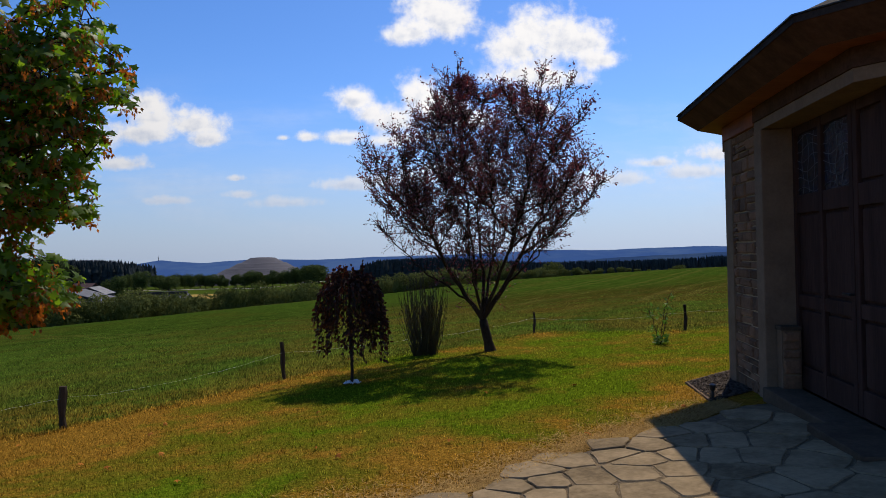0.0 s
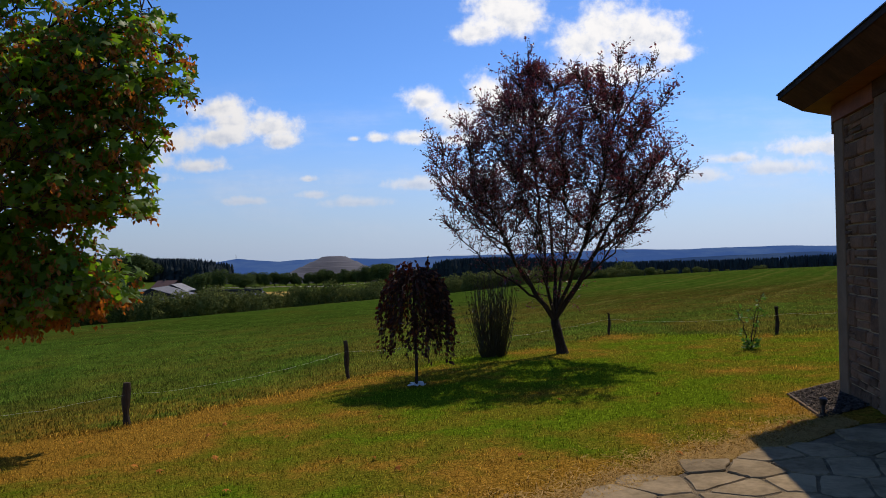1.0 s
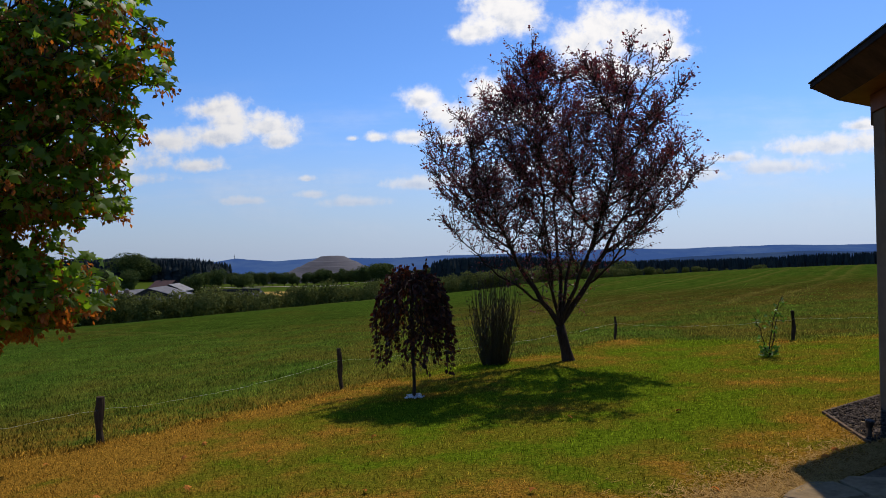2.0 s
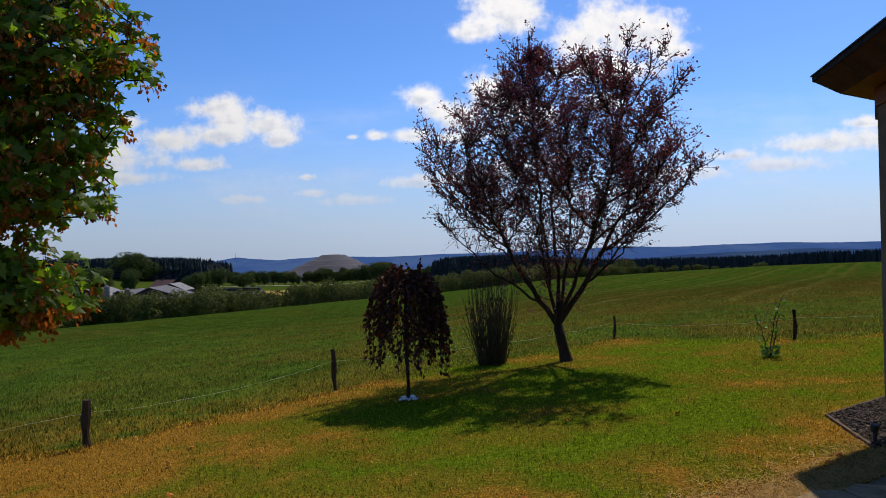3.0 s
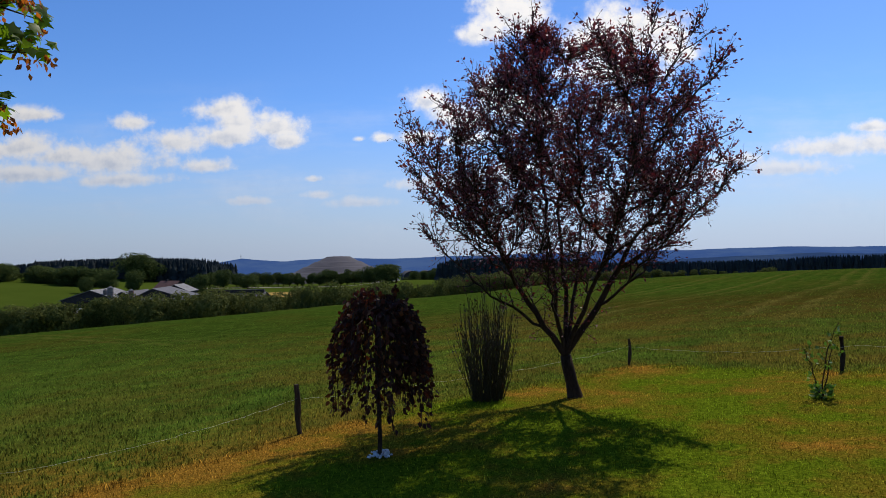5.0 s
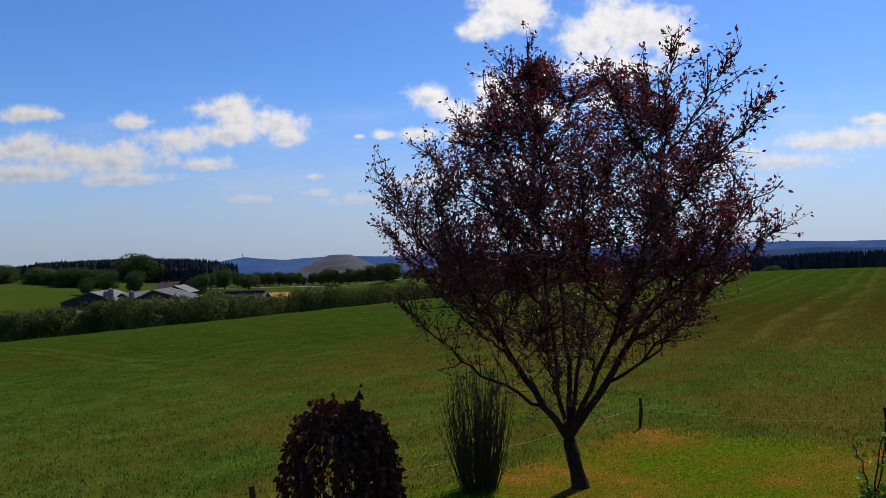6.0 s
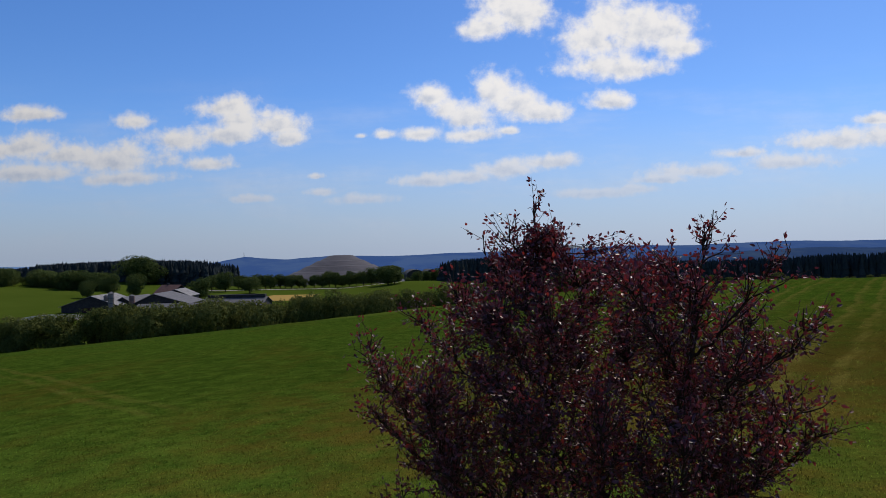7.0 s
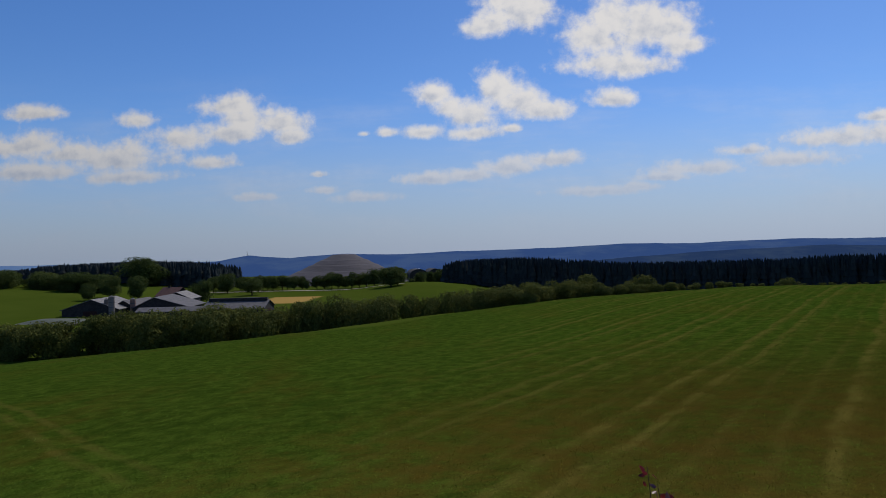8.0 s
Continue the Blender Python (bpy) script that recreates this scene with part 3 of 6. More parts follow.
def scatter_facing(rng, where, normals, sizes, shape, faces, wild=0.5):
    """Leaf sprays that lie on a crown's surface, turned outward with scatter."""
    n = len(where)
    z = normals + rng.normal(0, wild, (n, 3))
    z /= np.linalg.norm(z, axis=1)[:, None] + 1e-9
    y = np.cross(z, rng.normal(0, 1, (n, 3)))
    y /= np.linalg.norm(y, axis=1)[:, None] + 1e-9
    x = np.cross(y, z)
    s = sizes[:, None, None]
    v = where[:, None, :] + s * (shape[None, :, 0:1] * x[:, None, :] + shape[None, :, 1:2] * y[:, None, :] + shape[None, :, 2:3] * z[:, None, :])
    f = np.array(faces)[None] + (np.arange(n) * len(shape))[:, None, None]
    return v.reshape(-1, 3), f.reshape(-1, len(faces[0]))


def bend(rng, a, b, ctrl, steps, jitter):
    """A wavering curve from a to b by way of ctrl."""
    pts = []
    for i in range(steps + 1):
        t = i / steps
        p = (1 - t) ** 2 * a + 2 * t * (1 - t) * ctrl + t * t * b
        pts.append(p + rng.normal(0, jitter, 3) * (0 < i < steps))
    return pts


def pebble_mesh(rng):
    bm = bmesh.new()
    bmesh.ops.create_icosphere(bm, subdivisions=1, radius=1.0)
    for v in bm.verts:
        v.co *= rng.uniform(0.78, 1.15)
    me = bpy.data.meshes.new("pebble")
    bm.to_mesh(me)
    bm.free()
    me.polygons.foreach_set("use_smooth", [True] * len(me.polygons))
    return me


# ---------------------------------------------------------------- ground, field and far land
def build_ground():
    rings = [0.0]
    while rings[-1] < 4700:
        rings.append(rings[-1] + max(0.25, rings[-1] * 0.035))
    spokes = 220
    r = np.array(rings)[:, None]
    a = np.linspace(0, 2 * np.pi, spokes, endpoint=False)[None, :]
    x, y = 1.0 + r * np.sin(a), 6.0 + r * np.cos(a)
    v = np.stack([x, y, land(x, y)], -1).reshape(-1, 3)
    i = np.arange(len(rings) - 1)[:, None] * spokes
    k = np.arange(spokes)[None, :]
    k2 = (k + 1) % spokes
    f = np.stack([i + k, i + k2, i + spokes + k2, i + spokes + k], -1).reshape(-1, 4)
    f = f[spokes:]
    hub = [(0, spokes + (j + 1) % spokes, spokes + j) for j in range(spokes)]
    faces = f.tolist() + hub
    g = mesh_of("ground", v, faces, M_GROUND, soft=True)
    return tagged(g, "mown lawn with dry patches running into a green field", "ground", kind="structure")


build_ground()


def build_ridge(name, material, y0, spread, skyline, label, floor_z=-120.0):
    """A far range of hills: a long body with a crest line, slopes on both sides and shoulders."""
    xs = np.linspace(skyline[0][0], skyline[-1][0], 260)
    top = np.interp(xs, [p[0] for p in skyline], [p[1] for p in skyline])
    for wave, amp in ((310, 3.0), (130, 1.6), (47, 1.0), (19, 0.7)):
        top = top + amp * np.array([noise.noise(Vector((x / wave, y0 * 0.01, amp))) for x in xs])
    rows = np.linspace(-1, 1, 15)
    v, n = [], len(xs)
    for u in rows:
        fall = 1 - abs(u) ** 1.5
        for x, t in zip(xs, top):
            spur = 12 * noise.noise(Vector((x / 240, u * 2, y0 * 0.01))) * (1 - fall)
            v.append((x, y0 + u * spread + 60 * noise.noise(Vector((x / 400, u, 3))), floor_z + (t - floor_z) * fall + spur * 0.6))
    f = [(r * n + i, r * n + i + 1, (r + 1) * n + i + 1, (r + 1) * n + i) for r in range(len(rows) - 1) for i in range(n - 1)]
    ob = mesh_of(name, v, f, material, soft=True)
    return tagged(ob, label, "hills", kind="structure")


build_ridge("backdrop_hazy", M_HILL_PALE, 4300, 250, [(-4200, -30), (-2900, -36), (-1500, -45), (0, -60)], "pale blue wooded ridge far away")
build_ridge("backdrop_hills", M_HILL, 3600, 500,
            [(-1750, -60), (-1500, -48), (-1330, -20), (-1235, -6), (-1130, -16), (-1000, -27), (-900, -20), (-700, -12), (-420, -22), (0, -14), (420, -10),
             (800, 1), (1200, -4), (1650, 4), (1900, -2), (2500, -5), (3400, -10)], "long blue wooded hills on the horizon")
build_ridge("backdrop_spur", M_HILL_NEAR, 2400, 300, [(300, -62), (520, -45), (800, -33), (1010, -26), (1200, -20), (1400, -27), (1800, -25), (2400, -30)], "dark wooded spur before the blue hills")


def build_heap():
    t = thing("spoil_heap", -215, 1100, -46, "grey-brown terraced spoil heap with a flat top", "spoil heap")
    v, f, sides = [], [], 72
    steps = [(118, 0), (100, 11), (96, 11.6), (78, 20), (74, 20.6), (58, 29), (54, 29.6), (40, 37), (36, 37.6), (24, 43.5), (20, 45.5), (8, 46.2)]
    for r, z in steps:
        for k in range(sides):
            w = 2 * math.pi * k / sides
            q = 1 + 0.08 * noise.noise(Vector((math.cos(w) * 1.5, math.sin(w) * 1.5, z * 0.03)))
            v.append((r * q * math.cos(w) * 0.95, r * q * math.sin(w), z))
    for i in range(len(steps) - 1):
        for k in range(sides):
            a, b = i * sides + k, i * sides + (k + 1) % sides
            f.append((a, b, b + sides, a + sides))
    f.append(tuple((len(steps) - 1) * sides + k for k in range(sides)))
    mesh_of("slope", v, f, M_HEAP, t)
    return t


build_heap()


def build_mast():
    t = thing("radio_mast", -1236, 3590, -12, "thin radio mast on a far wooded hill", "mast")
    mesh_of("pole", *tubes([[((0, 0, 0), 1.6), ((0, 0, 18), 1.1), ((0, 0, 30), 0.5)]], 6), M_BARNWALL, t)
    mesh_of("platform", *tubes([[((0, 0, 14), 2.6), ((0, 0, 16), 2.6)]], 8), M_BARNWALL, t)


build_mast()


def build_hall(x, y, w, h, turn):
    t = thing("works_hall", x, y, -36, "dark round-roofed works hall with a painted sun glint on one flank", "hall", "works halls", turn=turn)
    box_part("wall", (-w / 2, w / 2, -20, 20, 0, h * 0.55), M_BARNWALL, t, bevel=0.1)
    v, f = [], []
    for i in range(13):
        a = math.pi * i / 12
        for yy in (-21, 21):
            v.append((-w / 2 * 1.04 * math.cos(a), yy, h * 0.5 + h * 0.5 * math.sin(a)))
    f = [(2 * i, 2 * i + 1, 2 * i + 3, 2 * i + 2) for i in range(12)] + [tuple(range(0, 26, 2)), tuple(range(25, -1, -2))]
    mesh_of("roof", v, f, M_BARNWALL, t)
    # sun glint on the right flank, put in as a white strip over the roof
    v = []
    for i in range(7):
        a = math.pi * (0.56 + 0.34 * i / 6)
        for yy in (-21.6, 21.6):
            v.append((-w / 2 * 1.07 * math.cos(a), yy, h * 0.5 + h * 0.53 * math.sin(a)))
    mesh_of("roof_sheet", v, [(2 * i, 2 * i + 1, 2 * i + 3, 2 * i + 2) for i in range(6)], M_HALL_GLINT, t, "sun glint on one flank of the roof, made as a white strip")
    return t


build_hall(-79, 905, 22, 15, 12)
build_hall(-57, 905, 17, 15, 12)


# ---------------------------------------------------------------- woods, trees and hedges
def crown_mesh(rng, name, width, height, lobes, count, leaf, lift):
    """A broadleaf crown: many leaf clumps on and in a cluster of lobes, with gaps between."""
    c = []
    for i in range(lobes):
        a = rng.uniform(0, 2 * math.pi)
        q = math.sqrt(rng.uniform(0, 1)) * 0.62
        zz = rng.uniform(0.12, 0.78)
        squeeze = math.sin(math.pi * min(max(zz, 0.15), 0.9)) ** 0.5
        c.append((q * math.cos(a) * width / 2 * squeeze, q * math.sin(a) * width / 2 * squeeze, lift + zz * (height - lift), rng.uniform(0.20, 0.36) * width))
    c = np.array(c)
    pick = rng.integers(0, lobes, count)
    way = rng.normal(0, 1, (count, 3))
    way[:, 2] = way[:, 2] * 0.8 + 0.15
    way /= np.linalg.norm(way, axis=1)[:, None]
    rad = c[pick, 3] * rng.uniform(0.62, 1.06, count) ** 0.6
    p = c[pick, :3] + way * rad[:, None] * np.array([1, 1, 0.85])
    p[:, 2] = np.maximum(p[:, 2], lift * rng.uniform(0.6, 1.2, count))
    v, f = scatter_facing(rng, p, way + np.array([0, 0, 0.25]), rng.uniform(0.6, 1.35, count) * leaf, LEAF_KITE * np.array([1.5, 1, 2.5]), KITE_FACES, 0.45)
    me = bpy.data.meshes.new(name)
    me.from_pydata(v.tolist(), [], f.tolist())
    return me


def trunk_mesh(rng, name, height, radius, limbs):
    lines = [[((0, 0, -0.4), radius * 1.25), ((0.05, 0, height * 0.3), radius), ((0, 0.1, height * 0.75), radius * 0.6)]]
    for i in range(limbs):
        a = 2 * math.pi * (i + rng.uniform(0, 0.6)) / limbs
        s = np.array([0, 0, height * rng.uniform(0.25, 0.5)])
        e = np.array([math.cos(a) * height * 0.32, math.sin(a) * height * 0.32, height * rng.uniform(0.6, 0.85)])
        pts = bend(rng, s, e, s * 0.5 + e * 0.5 + np.array([0, 0, height * 0.05]), 4, 0.05)
        lines.append([(tuple(p), radius * 0.5 * (1 - 0.2 * j)) for j, p in enumerate(pts)])
    v, f = tubes(lines, 6)
    me = bpy.data.meshes.new(name)
    me.from_pydata(v, [], f)
    return me


def plant_kinds(rng, n, width, height, lobes, count, leaf, lift, crown_mat, trunk_r):
    kinds = []
    for i in range(n):
        cm = crown_mesh(rng, "crown", width * rng.uniform(0.9, 1.1), height, lobes, count, leaf, lift)
        cm.materials.append(crown_mat)
        tm = trunk_mesh(rng, "trunk", height * 0.9, trunk_r, 5)
        tm.materials.append(M_BARK)
        kinds.append((cm, tm))
    return kinds


def plant(kind, name, x, y, scale, turn, label, category, group, sink=0.0):
    t = thing(name, x, y, gz(x, y) - sink, label, category, group, turn=turn)
    t.scale = scale
    obj("trunk", kind[1], None, t)
    obj("crown", kind[0], None, t)
    return t


rng = np.random.default_rng(11)
BUSHES = plant_kinds(rng, 7, 8.4, 7.6, 12, 5200, 0.36, 0.1, M_BUSH, 0.16)
TREES = plant_kinds(rng, 7, 9.5, 11.5, 17, 5600, 0.46, 2.0, M_BROAD, 0.3)


def hedge_line(x):
    """y of the hedge, in the dip below the brow of the field."""
    return float(field_end(x)) + float(np.interp(x, [-120, -80, -60, -32, -14, 2, 14], [46, 50, 60, 62, 42, 14, 6]))


x = -150.0
i = 0
while x < 108:
    low = float(smooth(-22, 4, x))                           # tall bushes in the dip, lower ones on the brow
    big = 1.0 if x < 8 else max(0.22, 1.0 - (x - 8) / 62 * 0.8)
    s = big * rng.uniform(1.05, 1.45) * (1 - 0.34 * low)
    y = hedge_line(x) + rng.uniform(-2, 3)
    top = np.interp(x, [-140, -104, -94, -60, -45, -38, -30, -22, 4], [-9.0, -7.6, -4.5, -4.7, -4.3, -3.8, -4.4, -4.2, -2.6]) + rng.uniform(-1.1, 0.6)
    sz = max(top - gz(x, y), 2.5) / 8.4 if x < 4 else big * rng.uniform(0.56, 0.74)
    plant(BUSHES[i % 7], "hedge_bush", x, y, (s, s, sz), rng.uniform(0, 360),
          "rounded dark green hedge bush along the field edge" if big > 0.6 else "low green bush along the field edge", "bush", "hedge bushes", 0.3)
    x += ((5.4 - 1.4 * low) if big > 0.6 else 2.9) * rng.uniform(0.72, 1.3)
    i += 1
# a few more behind, where the row is thin
for i in range(15):
    x = -98 + i * 5.2 + rng.uniform(-1, 1)
    s = rng.uniform(1.0, 1.3)
    y = hedge_line(x) + 8 + rng.uniform(0, 3)
    plant(BUSHES[(i * 3) % 7], "hedge_bush", x, y, (s, s, rng.uniform(1.25, 1.45)), rng.uniform(0, 360), "rounded dark green hedge bush along the field edge", "bush", "hedge bushes", 0.3)
# the thicket before the dark wood
for i in range(30):
    x = 2 + i * 2.9 + rng.uniform(-1.5, 1.5)
    s = rng.uniform(0.5, 0.95) * (1.0 if x < 45 else 0.6)
    plant(BUSHES[i % 7], "thicket_bush", x, float(field_end(x)) + 10 + rng.uniform(0, 16), (s, s, s * 0.95), rng.uniform(0, 360), "mixed green thicket bush behind the hedge", "bush", "thicket bushes", 0.3)

for px_, py_, s, sz in [(-197, 340, .72, .78), (-196, 359, 1.05, 1.05), (-179, 355, 1.0, 1.15), (-137, 337, 1.15, 1.0), (-129, 389, 1.35, .85), (-225, 446, 2.5, 1.75), (-218, 452, 1.8, 1.5), (-152, 412, 1.1, 1.1),
                        (-163, 418, .8, .9), (-49, 396, 1.75, 1.15), (-46, 402, 1.3, 1.0)]:
    plant(TREES[int(rng.integers(0, 7))], "field_tree", px_, py_, (s, s, sz), rng.uniform(0, 360), "round-crowned dark green tree by the farm", "tree", "farm trees", 0.3 if s < 1.5 else 1.5)
for i in range(26):
    x = -168 + i * 4.7 + rng.uniform(-1, 1)
    s = rng.uniform(0.62, 0.98)
    plant(TREES[i % 7], "avenue_tree", x, 432 + rng.uniform(-5, 8), (s, s, s * rng.uniform(0.9, 1.12)), rng.uniform(0, 360), "roadside tree in a row across the valley", "tree", "roadside trees", 0.3)
for i in range(34):
    x = -330 + i * 3.6 + rng.uniform(-3, 3)
    s = rng.uniform(1.2, 1.7)
    plant(TREES[i % 7], "copse_tree", x, 388 + rng.uniform(-14, 16) - (x + 330) * 0.05, (s, s, s * (0.55 if x < -285 else 0.72)), rng.uniform(0, 360), "broadleaf tree at the edge of a copse", "tree", "copse trees", 2.6)
for i in range(30):
    x = -110 + i * 4.4 + rng.uniform(-2, 2)
    s = rng.uniform(0.7, 1.1)
    plant(TREES[i % 7], "valley_tree", x, 520 + rng.uniform(-20, 30), (s, s, s), rng.uniform(0, 360), "tree in the wooded strip before the heap", "tree", "valley trees", 0.3)


def build_spruces(name, spots, label):
    """A dense stand of spruces: ragged tiers on stems, joined because nobody could count them."""
    rng = np.random.default_rng(5)
    vs, fs = [], []
    for x, y, z, h, w in spots:
        tiers, sides = 7, 9
        base = len(vs)
        turn = rng.uniform(0, 6.28)
        for t in range(tiers):
            u = t / tiers
            r = w * (1 - u) ** 0.6 * rng.uniform(0.85, 1.1)
            z0, z1 = z + h * (0.08 + 0.86 * u), z + h * (0.08 + 0.86 * (u + 1.9 / tiers))
            b = len(vs)
            for k in range(sides):
                a = turn + t + 2 * math.pi * k / sides
                q = r * rng.uniform(0.65, 1.15)
                vs.append((x + q * math.cos(a), y + q * math.sin(a), z0 - q * rng.uniform(0.05, 0.4)))
            vs.append((x + rng.uniform(-.1, .1), y, min(z1, z + h)))
            fs += [(b + k, b + (k + 1) % sides, b + sides) for k in range(sides)]
    ob = mesh_of(name, vs, fs, M_SPRUCE)
    return tagged(ob, label, "forest", kind="stuff")


spots = []
rng = np.random.default_rng(21)
for i in range(2500):
    u = rng.uniform(0, 1.35)
    bx, by = -22 + u * 245, 478 - 105 * u
    back = rng.uniform(0, 1) ** 1.4 * 55
    x, y = bx + back * 0.35 + rng.uniform(-2, 2), by + back
    top = np.interp(u, [0, 0.03, 0.18, 0.46, 0.72, 0.84, 0.88, 1.0, 1.35], [-5.5, -2.6, -1.9, -6.6, -6.2, -5.4, -4.4, -3.6, -1.5]) + rng.normal(0, 0.35)
    g = gz(x, y)
    spots.append((x, y, g, max(top - g, 9.0), rng.uniform(2.6, 4.2)))
build_spruces("spruce_forest", spots, "dark spruce forest closing off the field")
spots = []
for i in range(900):
    x = rng.uniform(-340, -178)
    y = 452 + rng.uniform(0, 60)
    top = np.interp(x, [-340, -300, -250, -200, -178], [-4.4, 1.6, 2.8, 1.2, -3.2]) + rng.normal(0, 0.4)
    g = gz(x, y)
    spots.append((x, y, g, max(top - g, 8.0), rng.uniform(3.0, 4.2)))
build_spruces("spruce_wood", spots, "dark spruce wood on a rise behind the farm")


# ---------------------------------------------------------------- the farm across the valley
def build_barn(name, x, y, w, d, eave, ridge, turn, roof, label, lean=0.0):
    """Gabled farm building: four board walls, two roof slopes with overhang, a door, a vent."""
    t = thing(name, x, y, gz(x, y) - 0.3, label, "farm building", "farm buildings", turn=turn)
    bm = bmesh.new()
    vs = [bm.verts.new(c) for c in ((-w / 2, -d / 2, 0), (w / 2, -d / 2, 0), (w / 2, -d / 2, eave), (lean * w, -d / 2, ridge), (-w / 2, -d / 2, eave))]
    face = bm.faces.new(vs)
    ex = bmesh.ops.extrude_face_region(bm, geom=[face])["geom"]
    bmesh.ops.translate(bm, verts=[g for g in ex if isinstance(g, bmesh.types.BMVert)], vec=(0, d, 0))
    bmesh.ops.recalc_face_normals(bm, faces=bm.faces)
    part("wall", bm, M_BARNWALL, t)
    for side in (-1, 1):
        bm = bmesh.new()
        a, b = Vector((lean * w, 0, ridge + 0.12)), Vector((side * w / 2, 0, eave + 0.12))
        b = a + (b - a) * 1.07
        q = [bm.verts.new((p.x, yy, p.z + dz)) for dz in (0, 0.18) for yy in (-d / 2 - 0.5, d / 2 + 0.5) for p in (a, b)]
        for fc in ((0, 1, 3, 2), (4, 6, 7, 5), (0, 4, 5, 1), (2, 3, 7, 6), (0, 2, 6, 4), (1, 5, 7, 3)):
            bm.faces.new([q[j] for j in fc])
        bmesh.ops.recalc_face_normals(bm, faces=bm.faces)
        part("roof", bm, roof, t)
    box_part("door", (-w * 0.12, w * 0.12, -d / 2 - 0.12, -d / 2 + 0.1, 0, eave * 0.8), M_DOOR, t, bevel=0.02)
    return t


build_barn("cattle_barn", -160, 288, 23, 22, 3.0, 7.0, 4, M_PALEROOF, "dark timber cattle barn with a pale sheet roof", 0.03)
build_barn("hay_barn", -149, 296, 9, 20, 3.4, 5.8, -4, M_BARNROOF, "dark hay barn with grey roof behind the silos")
build_barn("farm_shed", -134, 295, 23, 22, 2.8, 7.0, 6, M_BARNROOF, "wide dark gabled farm shed with grey roof", -0.1)
build_barn("grain_store", -137, 314, 13, 14, 4.6, 7.6, 6, M_PALEROOF, "farm store with a pale sheet roof")
build_barn("low_shed", -123, 277, 9, 29, 1.9, 3.3, 92, M_BARNROOF, "long low grey-roofed shed beside the hedge")
hall = build_barn("machine_hall", -98, 281, 15, 25, 2.3, 5.0, 91, M_BARNROOF, "long machine hall with a grey roof and dark ridge vent")
box_part("ridge_vent", (-1.1, 1.1, -12.1, 12.1, 4.9, 6.3), M_BARNWALL, hall, "dark ridge vent", 0.04)
house = build_barn("farmhouse", -152, 338, 12, 11, 4.6, 8.4, 74, M_REDROOF, "farmhouse with a dark red tiled roof")
box_part("chimney", (-0.5, 0.5, 1.5, 2.5, 7.0, 9.4), M_BARNWALL, house, "brick chimney", 0.03)


def build_clamp():
    """A silage clamp: a long low mound under weathered sheeting, with pale rubble at its foot."""
    x0, y0 = -161, 256
    t = thing("silage_clamp", x0, y0, gz(x0, y0), "low silage clamp under pale grey-green sheeting", "silage clamp")
    v, n, m = [], 15, 9
    for i in range(n):
        for j in range(m):
            u, w = i / (n - 1) * 2 - 1, j / (m - 1) * 2 - 1
            h = 1.5 * (1 - abs(u) ** 3) * (1 - abs(w) ** 2.5) + 0.15 * noise.noise(Vector((i * 0.6, j * 0.6, 1)))
            v.append((u * 13, w * 7, h - 0.1))
    f = [(i * m + j, (i + 1) * m + j, (i + 1) * m + j + 1, i * m + j + 1) for i in range(n - 1) for j in range(m - 1)]
    mesh_of("sheeting", v, f, M_SHEETING, t, soft=True)
    rng = np.random.default_rng(77)
    r = thing("rubble_heap", -147.5, 238, gz(-147.5, 238), "heap of pale rubble in the farmyard", "rubble")
    for k in range(60):
        me = pebble_mesh(rng)
        p = obj("boulder", me, M_SILO, r)
        sc = rng.uniform(0.25, 0.7)
        a = rng.uniform(-1, 1)
        p.matrix_basis = Matrix.LocRotScale((a * 1.5 + rng.normal(0, 1.2), a * 9 + rng.normal(0, 1), sc * 0.4), Euler((rng.uniform(0, 3), 0, rng.uniform(0, 6))), (sc * 1.3, sc, sc * 0.7))
    r = thing("rubble_heap", -144.5, 272, gz(-144.5, 272), "heap of pale rubble in the farmyard", "rubble")
    for k in range(14):
        p = obj("boulder", me, M_SILO, r)
        sc = rng.uniform(0.4, 0.9)
        p.matrix_basis = Matrix.LocRotScale((rng.normal(0, 3), rng.normal(0, 1), sc * 0.4), Euler((rng.uniform(0, 3), 0, rng.uniform(0, 6))), (sc * 1.6, sc, sc * 0.6))


def build_silo(x, y, r, h, label, skin=None):
    t = thing("silo", x, y, gz(x, y) - 0.3, label, "silo", "farm silos")
    bm = bmesh.new()
    bmesh.ops.create_cone(bm, cap_ends=True, segments=20, radius1=r, radius2=r, depth=h, matrix=Matrix.Translation((0, 0, h / 2)))
    part("tank", bm, skin or M_SILO, t)
    bm = bmesh.new()
    bmesh.ops.create_cone(bm, cap_ends=True, segments=20, radius1=r * 1.06, radius2=r * 0.25, depth=0.7, matrix=Matrix.Translation((0, 0, h + 0.35)))
    part("cap", bm, M_BARNROOF, t)
    for z in (h * 0.25, h * 0.5, h * 0.75):
        bm = bmesh.new()
        bmesh.ops.create_cone(bm, cap_ends=False, segments=20, radius1=r * 1.03, radius2=r * 1.03, depth=0.25, matrix=Matrix.Translation((0, 0, z)))
        part("hoop", bm, M_BARNROOF, t)


build_silo(-152.8, 278.5, 0.95, 7.0, "tall pale concrete silo at the cattle barn")
build_silo(-149.6, 276.5, 1.2, 8.2, "tall pale concrete silo at the cattle barn")
build_silo(-144.6, 284, 1.1, 6.6, "small reddish silo beside the barns", M_REDSILO)


